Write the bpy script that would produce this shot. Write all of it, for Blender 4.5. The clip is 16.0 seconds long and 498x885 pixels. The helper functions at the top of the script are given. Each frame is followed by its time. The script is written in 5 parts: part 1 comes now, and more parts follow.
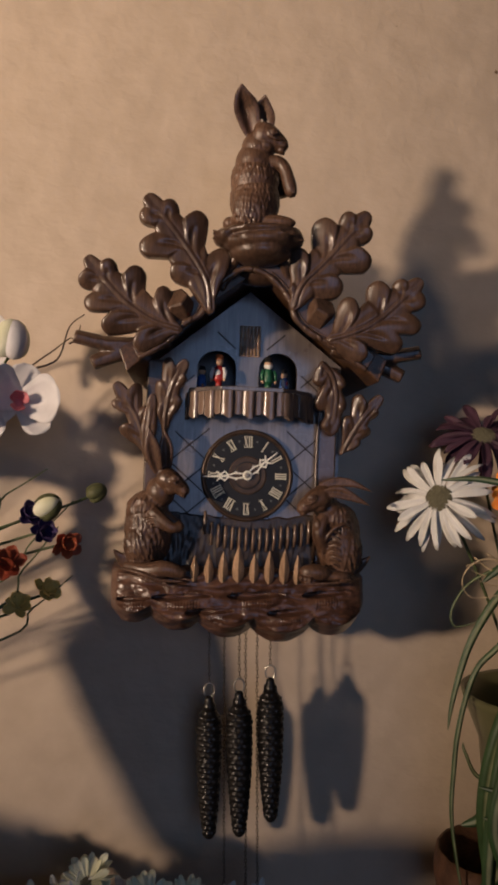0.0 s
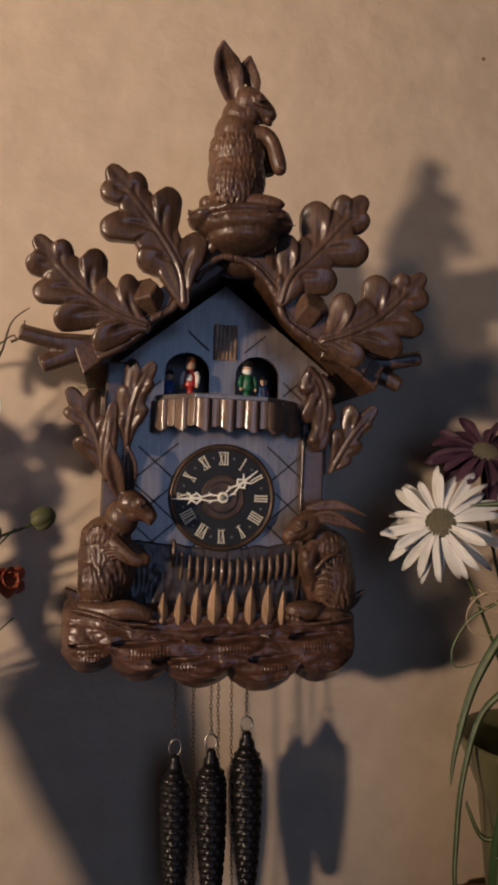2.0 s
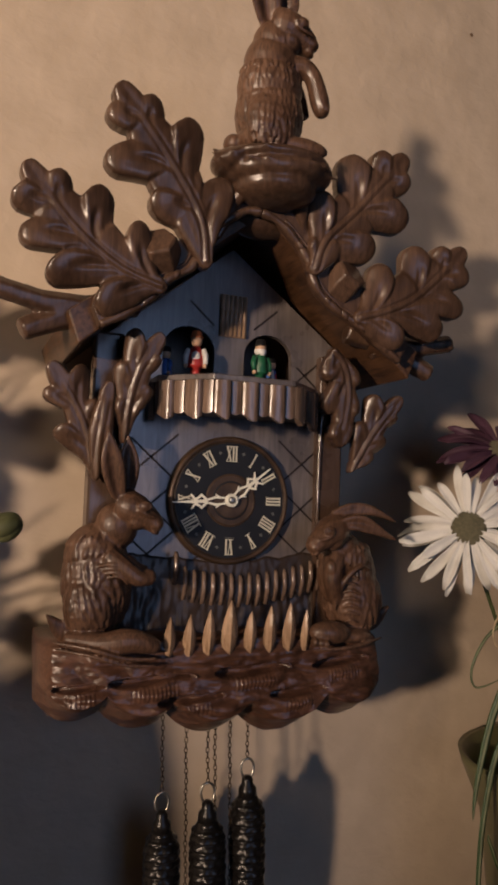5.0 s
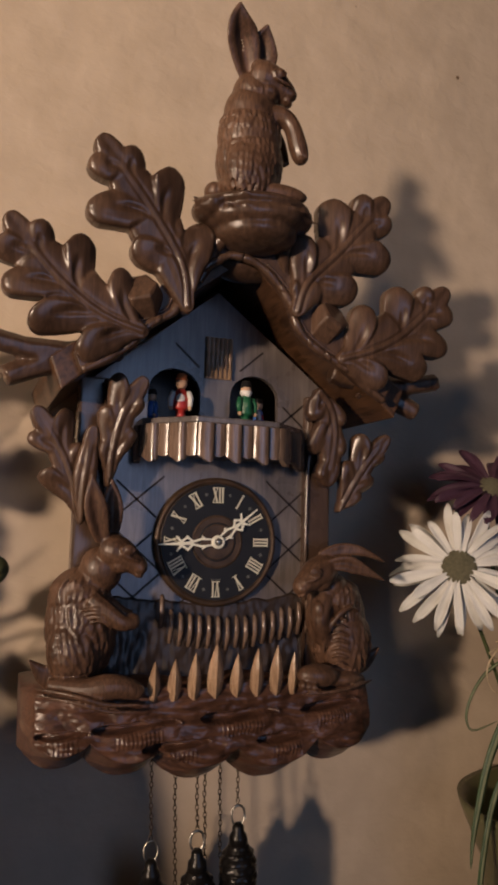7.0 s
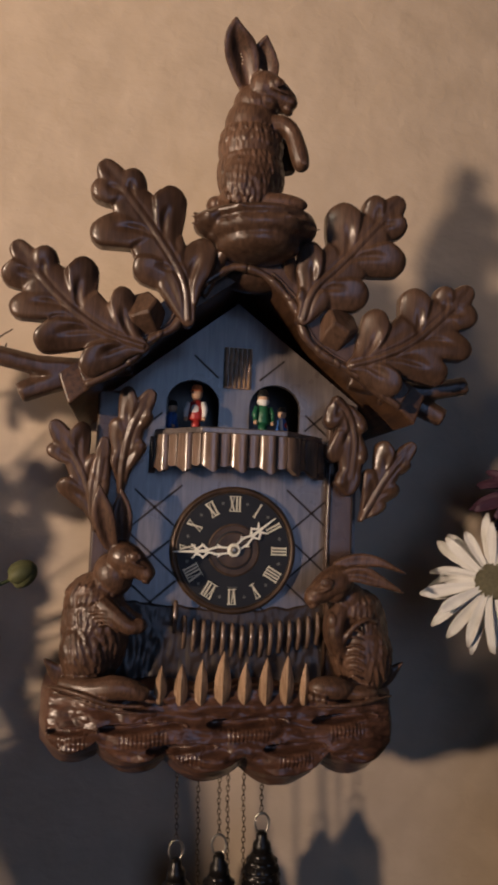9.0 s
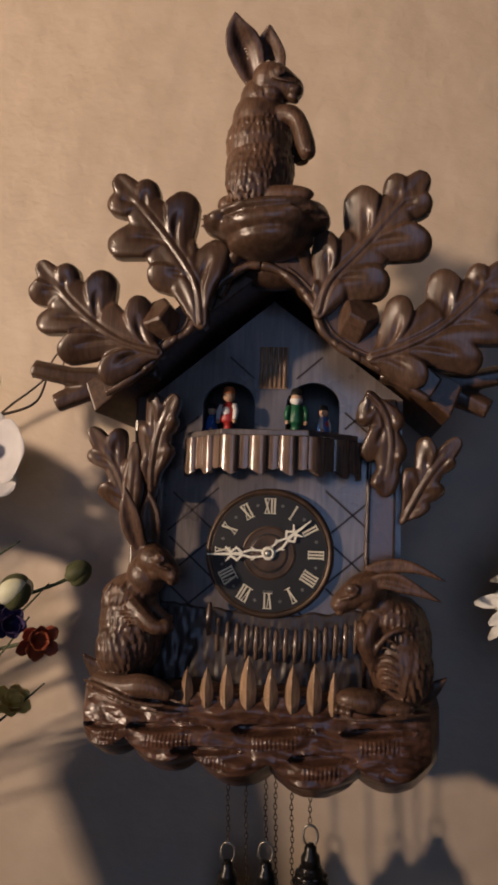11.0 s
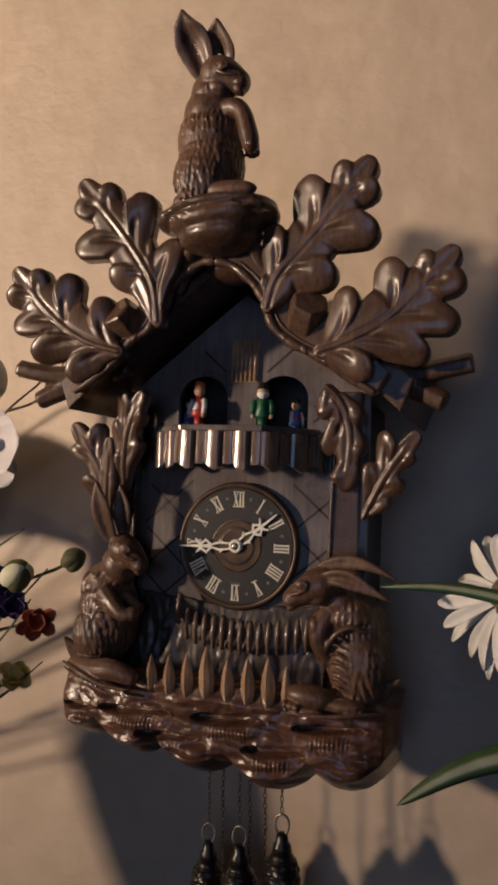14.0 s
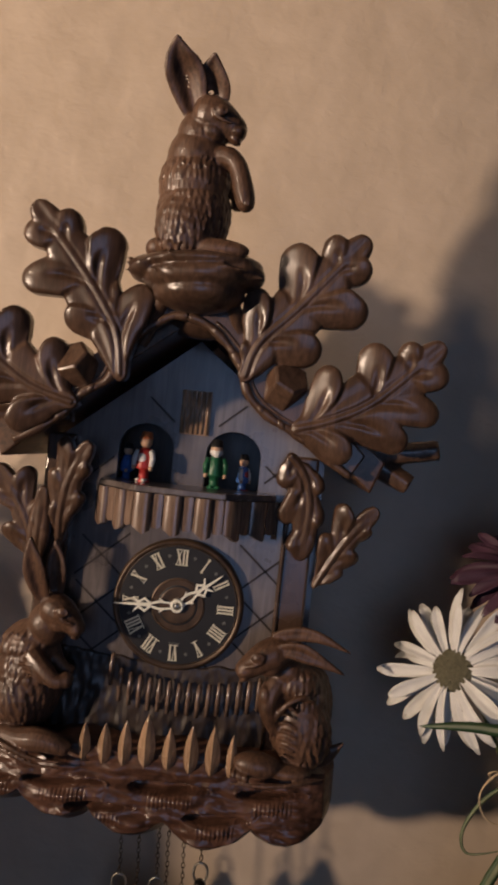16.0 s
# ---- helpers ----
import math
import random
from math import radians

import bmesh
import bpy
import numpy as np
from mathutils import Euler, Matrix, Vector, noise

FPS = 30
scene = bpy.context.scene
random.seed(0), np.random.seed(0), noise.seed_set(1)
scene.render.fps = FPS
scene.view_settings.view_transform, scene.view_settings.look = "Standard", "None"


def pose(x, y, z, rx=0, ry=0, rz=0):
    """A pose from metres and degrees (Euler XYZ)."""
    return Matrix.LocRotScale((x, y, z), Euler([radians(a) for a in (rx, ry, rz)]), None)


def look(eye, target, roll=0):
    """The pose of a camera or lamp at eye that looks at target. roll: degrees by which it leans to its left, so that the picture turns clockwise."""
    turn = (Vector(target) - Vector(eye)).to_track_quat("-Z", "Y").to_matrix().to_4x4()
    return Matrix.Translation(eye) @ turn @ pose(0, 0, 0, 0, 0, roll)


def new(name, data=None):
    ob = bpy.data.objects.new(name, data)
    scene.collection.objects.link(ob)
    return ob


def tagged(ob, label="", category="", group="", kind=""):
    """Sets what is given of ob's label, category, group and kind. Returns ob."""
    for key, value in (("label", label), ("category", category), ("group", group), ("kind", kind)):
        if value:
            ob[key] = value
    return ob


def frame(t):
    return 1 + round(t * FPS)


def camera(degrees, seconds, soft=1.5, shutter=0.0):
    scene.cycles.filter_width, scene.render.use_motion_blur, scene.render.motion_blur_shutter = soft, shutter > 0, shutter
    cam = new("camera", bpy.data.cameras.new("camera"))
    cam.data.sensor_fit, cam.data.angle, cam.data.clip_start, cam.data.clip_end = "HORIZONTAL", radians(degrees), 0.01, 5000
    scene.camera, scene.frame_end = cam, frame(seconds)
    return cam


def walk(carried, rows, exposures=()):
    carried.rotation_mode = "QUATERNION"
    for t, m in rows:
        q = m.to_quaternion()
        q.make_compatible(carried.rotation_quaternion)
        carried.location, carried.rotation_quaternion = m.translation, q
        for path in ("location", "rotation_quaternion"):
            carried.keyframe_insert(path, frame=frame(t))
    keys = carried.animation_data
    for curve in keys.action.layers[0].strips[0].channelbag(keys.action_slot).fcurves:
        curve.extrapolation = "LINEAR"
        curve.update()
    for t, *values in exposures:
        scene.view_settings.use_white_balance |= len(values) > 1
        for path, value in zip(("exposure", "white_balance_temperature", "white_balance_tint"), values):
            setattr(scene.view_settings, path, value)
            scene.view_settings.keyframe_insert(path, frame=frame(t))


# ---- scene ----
cam = camera(37.3, 16.0, soft=3.4, shutter=0.35)
START = pose(-0.0661, -0.9966, 1.5085, 2.0, 0.0, -4.5)
ROWS = [
    (0.0, 0.0, 0.0, 0.0, 0.0, 0.0, -0.0),
    (0.5, -0.0039, 0.0165, -0.0014, 0.03, -0.08, 0.4),
    (1.0, -0.0131, 0.0322, 0.0084, -1.72, 0.35, -1.09),
    (1.5, -0.0195, 0.0848, 0.0057, -2.05, 2.9, 0.11),
    (2.0, -0.0471, 0.1199, 0.004, -5.49, 1.0, -0.12),
    (2.5, -0.097, 0.1433, 0.0032, -9.32, 0.74, 0.36),
    (3.0, -0.123, 0.1929, -0.0018, -12.09, 1.15, 0.23),
    (3.5, -0.1471, 0.2317, 0.0046, -15.45, 1.03, -0.67),
    (4.0, -0.1677, 0.2552, -0.0017, -16.89, 1.11, -0.99),
    (6.5, -0.1746, 0.2655, -0.0031, -17.29, 1.93, -0.59),
    (7.0, -0.1518, 0.2552, 0.0055, -16.2, 3.66, -0.18),
    (7.5, -0.122, 0.2463, 0.0121, -12.9, 0.68, -3.52),
    (8.0, -0.1035, 0.2448, 0.0136, -8.87, 0.09, -2.03),
    (8.5, -0.0739, 0.2353, 0.0171, -8.29, 3.8, -3.62),
    (9.0, -0.0357, 0.2305, 0.0108, -4.19, 3.86, -0.29),
    (11.5, 0.1485, 0.2656, 0.0116, 16.26, 3.92, -0.04),
    (12.0, 0.1727, 0.2846, 0.0109, 19.7, 4.12, 0.96),
    (12.5, 0.2023, 0.2821, 0.0212, 21.51, 3.68, 1.42),
    (13.0, 0.2278, 0.2802, 0.0232, 22.0, 2.76, 0.75),
    (13.5, 0.2456, 0.2862, 0.0237, 23.27, 2.23, 0.48),
    (14.0, 0.2584, 0.2923, 0.0236, 23.41, 2.33, 0.2),
    (14.5, 0.2478, 0.2894, 0.0328, 22.79, 2.15, -0.78),
    (15.0, 0.2221, 0.2807, 0.0639, 20.39, 0.32, -2.17),
    (15.5, 0.1851, 0.2666, 0.0925, 15.73, -1.02, -3.97),
    (16.0, 0.1201, 0.2742, 0.1194, 6.98, -1.95, -3.57),
]
EXPOSURES = [(0.0, 0.0), (16.0, 0.0)]
walk(cam, [(t, START @ pose(x, y, z, 90 + pitch, roll, yaw)) for t, x, y, z, yaw, pitch, roll in ROWS], EXPOSURES)

# ---- light ----
world = bpy.data.worlds.new("world")
scene.world = world
world.use_nodes = True
wn = world.node_tree
sky = wn.nodes.new("ShaderNodeTexSky")
sky.sky_type, sky.sun_disc = "NISHITA", False
sky.sun_elevation, sky.sun_rotation = radians(4), radians(160)
wn.nodes["Background"].inputs["Strength"].default_value = 0.012
wn.links.new(sky.outputs[0], wn.nodes["Background"].inputs["Color"])


def lamp(name, kind, m, power, color, size, size_y=0.0):
    data = bpy.data.lights.new(name, kind)
    data.energy, data.color = power, color
    if kind == "AREA":
        data.shape, data.size, data.size_y = "RECTANGLE", size, size_y
    else:
        data.shadow_soft_size = size
    ob = new(name, data)
    ob.matrix_world = m
    return ob


# a warm shaded lamp across the room, and dusk daylight in the window opening behind
bulb = lamp("room_lamp", "SPOT", look((-2.30, -2.00, 1.77), (-0.64, 0.0, 2.02)), 325, (1.0, 0.745, 0.555), 0.085)
bulb.data.spot_size, bulb.data.spot_blend = radians(62), 1.0
upper = lamp("ceiling_lamp", "SPOT", look((-1.90, -1.90, 2.78), (0.36, 0.0, 2.00)), 70, (1.0, 0.76, 0.56), 0.11)
upper.data.spot_size, upper.data.spot_blend = radians(35), 1.0
lamp("window_daylight", "AREA", look((0.27, -2.46, 1.66), (0.27, 0.0, 1.66)), 4.9, (0.30, 0.53, 1.0), 0.90, 1.15)


# ---- materials ----
def nodes_of(name, color, rough, metal=0.0, coat=0.0, spec=0.5):
    m = bpy.data.materials.new(name)
    m.use_nodes = True
    nt = m.node_tree
    b = nt.nodes["Principled BSDF"]
    b.inputs["Base Color"].default_value = (*color, 1)
    b.inputs["Roughness"].default_value = rough
    b.inputs["Metallic"].default_value = metal
    b.inputs["Coat Weight"].default_value = coat
    b.inputs["Coat Roughness"].default_value = 0.22
    b.inputs["Specular IOR Level"].default_value = spec
    return m, nt, b


def noise_tex(nt, scale, stretch=(1, 1, 1), detail=4.0, distort=0.0):
    tc = nt.nodes.new("ShaderNodeTexCoord")
    mp = nt.nodes.new("ShaderNodeMapping")
    mp.inputs["Scale"].default_value = stretch
    n = nt.nodes.new("ShaderNodeTexNoise")
    n.inputs["Scale"].default_value = scale
    n.inputs["Detail"].default_value = detail
    n.inputs["Distortion"].default_value = distort
    nt.links.new(tc.outputs["Object"], mp.inputs["Vector"])
    nt.links.new(mp.outputs[0], n.inputs["Vector"])
    return n.outputs["Fac"]


def ramp(nt, fac, stops):
    r = nt.nodes.new("ShaderNodeValToRGB")
    while len(r.color_ramp.elements) < len(stops):
        r.color_ramp.elements.new(0.5)
    for e, (p, c) in zip(r.color_ramp.elements, stops):
        e.position, e.color = p, (*c, 1)
    nt.links.new(fac, r.inputs[0])
    return r.outputs[0]


def mix(nt, a, b, fac, mode="MULTIPLY"):
    n = nt.nodes.new("ShaderNodeMix")
    n.data_type, n.blend_type = "RGBA", mode
    for sock, v in ((n.inputs["A"], a), (n.inputs["B"], b), (n.inputs["Factor"], fac)):
        if isinstance(v, (int, float)):
            sock.default_value = v
        elif isinstance(v, tuple):
            sock.default_value = (*v, 1)
        else:
            nt.links.new(v, sock)
    return n.outputs["Result"]


def bump(nt, b, fac, strength, dist, after=None):
    n = nt.nodes.new("ShaderNodeBump")
    n.inputs["Strength"].default_value, n.inputs["Distance"].default_value = strength, dist
    nt.links.new(fac, n.inputs["Height"])
    if after:
        nt.links.new(after, n.inputs["Normal"])
    nt.links.new(n.outputs[0], b.inputs["Normal"])
    return n.outputs[0]


def wood(name, dark, light, rough=0.33, grain=(60, 60, 9), scale=5.0, coat=0.25, bumps=0.25, depth=0.0006):
    """Varnished carved wood: long grain, darker stain in blotches, fine tool relief."""
    m, nt, b = nodes_of(name, light, rough, coat=coat)
    g = noise_tex(nt, scale, grain, 5.0, 0.6)
    stain = noise_tex(nt, 22.0, (1, 1, 1), 3.0)
    col = ramp(nt, g, [(0.30, dark), (0.70, light)])
    col = mix(nt, col, ramp(nt, stain, [(0.30, (0.55, 0.52, 0.50)), (0.70, (1.1, 1.08, 1.05))]), 1.0)
    nt.links.new(col, b.inputs["Base Color"])
    rr = nt.nodes.new("ShaderNodeMapRange")
    rr.inputs["To Min"].default_value, rr.inputs["To Max"].default_value = rough - 0.09, rough + 0.16
    nt.links.new(stain, rr.inputs["Value"])
    nt.links.new(rr.outputs[0], b.inputs["Roughness"])
    n1 = bump(nt, b, g, bumps, depth)
    bump(nt, b, noise_tex(nt, 320.0, (1, 1, 1), 2.0), 0.15, 0.0004, n1)
    return m


def plain(name, color, rough=0.6, vary=0.25, scale=40.0, coat=0.0, metal=0.0, bumpy=0.2, dist=0.0006, sub=0.0):
    m, nt, b = nodes_of(name, color, rough, metal, coat)
    n = noise_tex(nt, scale, (1, 1, 1), 4.0)
    lo, hi = tuple(c * (1 - vary) for c in color), tuple(min(1.0, c * (1 + vary)) for c in color)
    nt.links.new(ramp(nt, n, [(0.3, lo), (0.7, hi)]), b.inputs["Base Color"])
    bump(nt, b, noise_tex(nt, scale * 6, (1, 1, 1), 3.0), bumpy, dist)
    if sub:
        b.inputs["Subsurface Weight"].default_value = sub
        b.inputs["Subsurface Radius"].default_value = (0.004, 0.004, 0.003)
    return m


def plaster(name, color):
    """Old painted plaster: broad tone drift, trowel waves, small pits and specks of dirt."""
    m, nt, b = nodes_of(name, color, 0.52, spec=0.5)
    broad = noise_tex(nt, 2.2, (1, 1, 1), 3.0)
    mid = noise_tex(nt, 26.0, (1, 1, 1), 5.0)
    col = ramp(nt, broad, [(0.3, tuple(c * 0.93 for c in color)), (0.7, tuple(c * 1.05 for c in color))])
    col = mix(nt, col, ramp(nt, mid, [(0.35, (0.94, 0.93, 0.91)), (0.65, (1.03, 1.03, 1.03))]), 1.0)
    v = nt.nodes.new("ShaderNodeTexVoronoi")
    v.inputs["Scale"].default_value = 11.0
    v.inputs["Randomness"].default_value = 1.0
    tc = nt.nodes.new("ShaderNodeTexCoord")
    nt.links.new(tc.outputs["Object"], v.inputs["Vector"])
    specks = ramp(nt, v.outputs["Distance"], [(0.020, (0.30, 0.22, 0.16)), (0.034, (1, 1, 1))])
    col = mix(nt, col, specks, 1.0)
    nt.links.new(col, b.inputs["Base Color"])
    n1 = bump(nt, b, noise_tex(nt, 11.0, (1, 1, 1), 2.5), 0.42, 0.013)
    n2 = bump(nt, b, noise_tex(nt, 60.0, (1, 1, 1.4), 3.0, 0.4), 0.42, 0.0022, n1)
    pits = noise_tex(nt, 160.0, (1, 1, 1), 2.0)
    bump(nt, b, ramp(nt, pits, [(0.24, (0, 0, 0)), (0.36, (1, 1, 1))]), 0.18, 0.0006, n2)
    return m


def petal_mat(name, color, tip, rough=0.55):
    """Fabric petal: faint long veins and tone drift, thin enough to let some light through."""
    m, nt, b = nodes_of(name, color, rough, spec=0.3)
    n = noise_tex(nt, 30.0, (1, 1, 1), 4.0)
    nt.links.new(ramp(nt, n, [(0.3, color), (0.7, tip)]), b.inputs["Base Color"])
    b.inputs["Subsurface Weight"].default_value = 0.25
    b.inputs["Subsurface Radius"].default_value = (0.003, 0.003, 0.003)
    bump(nt, b, noise_tex(nt, 220.0, (1, 1, 1), 2.0), 0.25, 0.0006)
    return m


def striped_leaf(name):
    """Variegated blade: cream middle stripe, green flanks; stripe follows the blade's own width."""
    m, nt, b = nodes_of(name, (0.05, 0.12, 0.03), 0.42)
    uv = nt.nodes.new("ShaderNodeUVMap")
    sep = nt.nodes.new("ShaderNodeSeparateXYZ")
    nt.links.new(uv.outputs[0], sep.inputs[0])
    col = ramp(nt, sep.outputs["X"], [(0.26, (0.05, 0.10, 0.035)), (0.40, (0.36, 0.38, 0.22)), (0.60, (0.36, 0.38, 0.22)), (0.74, (0.05, 0.10, 0.035))])
    col = mix(nt, col, ramp(nt, noise_tex(nt, 60.0), [(0.3, (0.7, 0.7, 0.7)), (0.7, (1.1, 1.1, 1.1))]), 1.0)
    nt.links.new(col, b.inputs["Base Color"])
    bump(nt, b, noise_tex(nt, 300.0), 0.2, 0.0005)
    return m


WOOD = wood("dark walnut carving", (0.062, 0.035, 0.023), (0.138, 0.081, 0.054), 0.31, coat=0.26, bumps=0.05)
POST = wood("varnished post wood", (0.060, 0.036, 0.025), (0.110, 0.068, 0.048), 0.24, (70, 70, 6), 4.0, 0.6, 0.08)
ROOFWOOD = wood("warm roof wood", (0.045, 0.023, 0.012), (0.145, 0.072, 0.036), 0.38, (60, 9, 60), 4.0, 0.2, 0.15)
FUR = wood("carved hare wood", (0.064, 0.034, 0.021), (0.190, 0.104, 0.064), 0.41, (75, 75, 17), 6.0, 0.20, 0.15, 0.0006)
BASEWOOD = wood("reddish base wood", (0.060, 0.030, 0.020), (0.175, 0.086, 0.055), 0.30, (16, 60, 60), 5.0, 0.2, 0.4)
PANEL = wood("smoked front board", (0.120, 0.104, 0.100), (0.200, 0.172, 0.166), 0.27, (70, 70, 6), 4.0, 0.8, 0.10)
PANEL.node_tree.nodes["Principled BSDF"].inputs["Specular IOR Level"].default_value = 0.6
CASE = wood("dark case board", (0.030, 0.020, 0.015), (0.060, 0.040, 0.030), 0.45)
SLAT = wood("light balcony wood", (0.135, 0.092, 0.070), (0.290, 0.200, 0.150), 0.18, (120, 120, 10), 5.0, 0.6)
PICKET = wood("pale picket wood", (0.30, 0.19, 0.115), (0.58, 0.39, 0.25), 0.22, (110, 110, 12), 5.0, 0.5)
LINE = plain("scorched incised line", (0.022, 0.014, 0.011), 0.6)
DIALBLACK = plain("black dial lacquer", (0.010, 0.010, 0.012), 0.55, 0.3, 60.0)
BRONZE = plain("aged bronze rim", (0.075, 0.045, 0.026), 0.42, 0.35, 90.0, metal=0.3)
CREAM = plain("cream numerals", (0.66, 0.63, 0.50), 0.5, 0.10, 90.0)
FAINT = plain("dull dial ornament", (0.12, 0.12, 0.11), 0.5, 0.2, 90.0)
HANDW = plain("ivory hand plastic", (0.88, 0.86, 0.74), 0.38, 0.05, 60.0)
IRON = plain("black iron", (0.016, 0.014, 0.013), 0.30, 0.4, 70.0, metal=0.35, bumpy=0.35)
BRASS = plain("tarnished brass chain", (0.075, 0.048, 0.026), 0.42, 0.4, 200.0, metal=0.7)
STEEL = plain("steel hook wire", (0.42, 0.40, 0.36), 0.3, 0.2, 200.0, metal=0.9)
RED = plain("red doll paint", (0.45, 0.035, 0.03), 0.4)
GREEN = plain("green doll paint", (0.015, 0.11, 0.05), 0.4)
BLUE = plain("blue doll paint", (0.05, 0.14, 0.42), 0.4)
WHITE = plain("white doll paint", (0.78, 0.76, 0.72), 0.4, 0.08)
SKIN = plain("pale turned wood", (0.60, 0.38, 0.24), 0.45, 0.1)
ORANGEHAT = plain("orange doll paint", (0.55, 0.17, 0.06), 0.42, 0.15)
BLACKPAINT = plain("black doll paint", (0.015, 0.015, 0.015), 0.4)
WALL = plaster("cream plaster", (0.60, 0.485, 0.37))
# unseen walls: plaster darkened to cut bounce light and deepen the shadows
ROOMWALL = plaster("darkened room plaster", (0.28, 0.235, 0.18))
CEIL = plain("ceiling paint", (0.06, 0.057, 0.054), 0.8, 0.05, 6.0)
FLOORWOOD = wood("floor boards", (0.03, 0.018, 0.011), (0.07, 0.042, 0.026), 0.4, (4, 60, 60), 2.0)
PETALW = petal_mat("white petal cloth", (0.60, 0.59, 0.55), (0.80, 0.79, 0.76))
ORCHID = petal_mat("orchid petal cloth", (0.56, 0.54, 0.54), (0.74, 0.72, 0.71))
PINK = petal_mat("pink orchid throat", (0.46, 0.10, 0.13), (0.66, 0.28, 0.30))
PURPLE = petal_mat("plum petal cloth", (0.036, 0.013, 0.026), (0.080, 0.036, 0.060))
VIOLET = petal_mat("violet petal cloth", (0.026, 0.016, 0.055), (0.060, 0.038, 0.12))
ORANGE = petal_mat("orange petal cloth", (0.75, 0.22, 0.025), (0.85, 0.36, 0.06))
RUST = petal_mat("rust petal cloth", (0.24, 0.040, 0.020), (0.38, 0.10, 0.045))
YELLOW = petal_mat("yellow petal cloth", (0.60, 0.42, 0.08), (0.72, 0.56, 0.20))
BUD = petal_mat("cream bud cloth", (0.62, 0.62, 0.40), (0.80, 0.80, 0.64))
BUDG = petal_mat("olive bud cloth", (0.055, 0.062, 0.026), (0.12, 0.125, 0.055))
EYEGREEN = plain("flower eye", (0.17, 0.155, 0.095), 0.8, 0.2, 300.0, bumpy=0.8, dist=0.002)
STEM = plain("green stem", (0.065, 0.085, 0.03), 0.55, 0.3, 60.0)
TWIG = plain("grey brown twig", (0.085, 0.055, 0.035), 0.7, 0.3, 80.0)
LEAFG = plain("dark green leaf", (0.035, 0.075, 0.022), 0.42, 0.4, 50.0)
BLADE = striped_leaf("variegated blade")
POTG = plain("olive glazed pot", (0.12, 0.115, 0.052), 0.35, 0.25, 12.0, coat=0.2)
POTB = plain("brown wicker", (0.11, 0.05, 0.025), 0.6, 0.35, 60.0, bumpy=0.6, dist=0.002)
STRAW = plain("raffia straw", (0.60, 0.47, 0.30), 0.6, 0.3, 120.0)
TABLEW = wood("console table wood", (0.03, 0.016, 0.010), (0.075, 0.04, 0.025), 0.35, (4, 60, 60), 3.0)


# ---- mesh helpers ----
def part(name, bm, mats, parent=None, label="", smooth=True):
    me = bpy.data.meshes.new(name)
    bm.normal_update()
    bm.to_mesh(me)
    bm.free()
    for mt in (mats if isinstance(mats, (list, tuple)) else [mats]):
        me.materials.append(mt)
    if smooth:
        me.shade_smooth()
    ob = new(name, me)
    if parent:
        ob.parent = parent
    if label:
        ob["label"] = label
    return ob


def carved(ob, voxel=0.0011, smooths=2):
    """Fuse a carving's overlapping masses into one skin."""
    r = ob.modifiers.new("fuse", "REMESH")
    r.mode, r.voxel_size, r.use_smooth_shade = "VOXEL", voxel, True
    s = ob.modifiers.new("soften", "SMOOTH")
    s.factor, s.iterations = 0.5, smooths
    return ob


def angled(ob, width=0.0008, segs=2):
    b = ob.modifiers.new("worn_edge", "BEVEL")
    b.width, b.segments, b.limit_method, b.angle_limit = width, segs, "ANGLE", radians(40)
    return ob


def V(x, d, z):
    """Clock place in millimetres: right, out from the wall, up from the dial's centre."""
    return Vector((x / 1000, -d / 1000, z / 1000))


def blob(bm, c, r, rot=None, sub=2, mat=0):
    """An ellipsoid; c and r in metres; rot: a rotation matrix."""
    m = Matrix.Translation(c) @ (rot.to_4x4() if rot else Matrix()) @ Matrix.Diagonal((*r, 1))
    made = bmesh.ops.create_icosphere(bm, subdivisions=sub, radius=1, matrix=m)["verts"]
    if mat:
        for f in {f for v in made for f in v.link_faces}:
            f.material_index = mat
    return made


def blob_mm(bm, x, d, z, rx, rd, rz, turn=0.0, sub=3, mat=0):
    """Ellipsoid in clock millimetres, turned in the picture plane (degrees, anticlockwise seen from the front)."""
    return blob(bm, V(x, d, z), (rx / 1000, rd / 1000, rz / 1000), Matrix.Rotation(radians(-turn), 3, "Y"), sub, mat)


def tube(bm, pts, radii, n=8, mat=0, caps=True, flat=1.0, wide=None):
    """A tube through the points, with its own radius at each."""
    pts = [Vector(p) for p in pts]
    rings, side = [], None
    for i, p in enumerate(pts):
        d = (pts[min(i + 1, len(pts) - 1)] - pts[max(i - 1, 0)]).normalized()
        if side is None:
            side = Vector(wide) if wide else d.orthogonal().normalized()
        side = (side - d * side.dot(d)).normalized()
        up = d.cross(side)
        r = radii[i] if isinstance(radii, (list, tuple)) else radii
        rings.append([bm.verts.new(p + r * (math.cos(a) * side + flat * math.sin(a) * up)) for a in (2 * math.pi * k / n for k in range(n))])
    for a, b in zip(rings, rings[1:]):
        for k in range(n):
            bm.faces.new((a[k], a[(k + 1) % n], b[(k + 1) % n], b[k])).material_index = mat
    if caps:
        bm.faces.new(rings[0][::-1]).material_index = mat
        bm.faces.new(rings[-1]).material_index = mat


def bez(p0, p1, p2, p3, n=12):
    p0, p1, p2, p3 = (Vector(p) for p in (p0, p1, p2, p3))
    out = []
    for i in range(n + 1):
        t = i / n
        out.append((1 - t) ** 3 * p0 + 3 * t * (1 - t) ** 2 * p1 + 3 * t * t * (1 - t) * p2 + t ** 3 * p3)
    return out


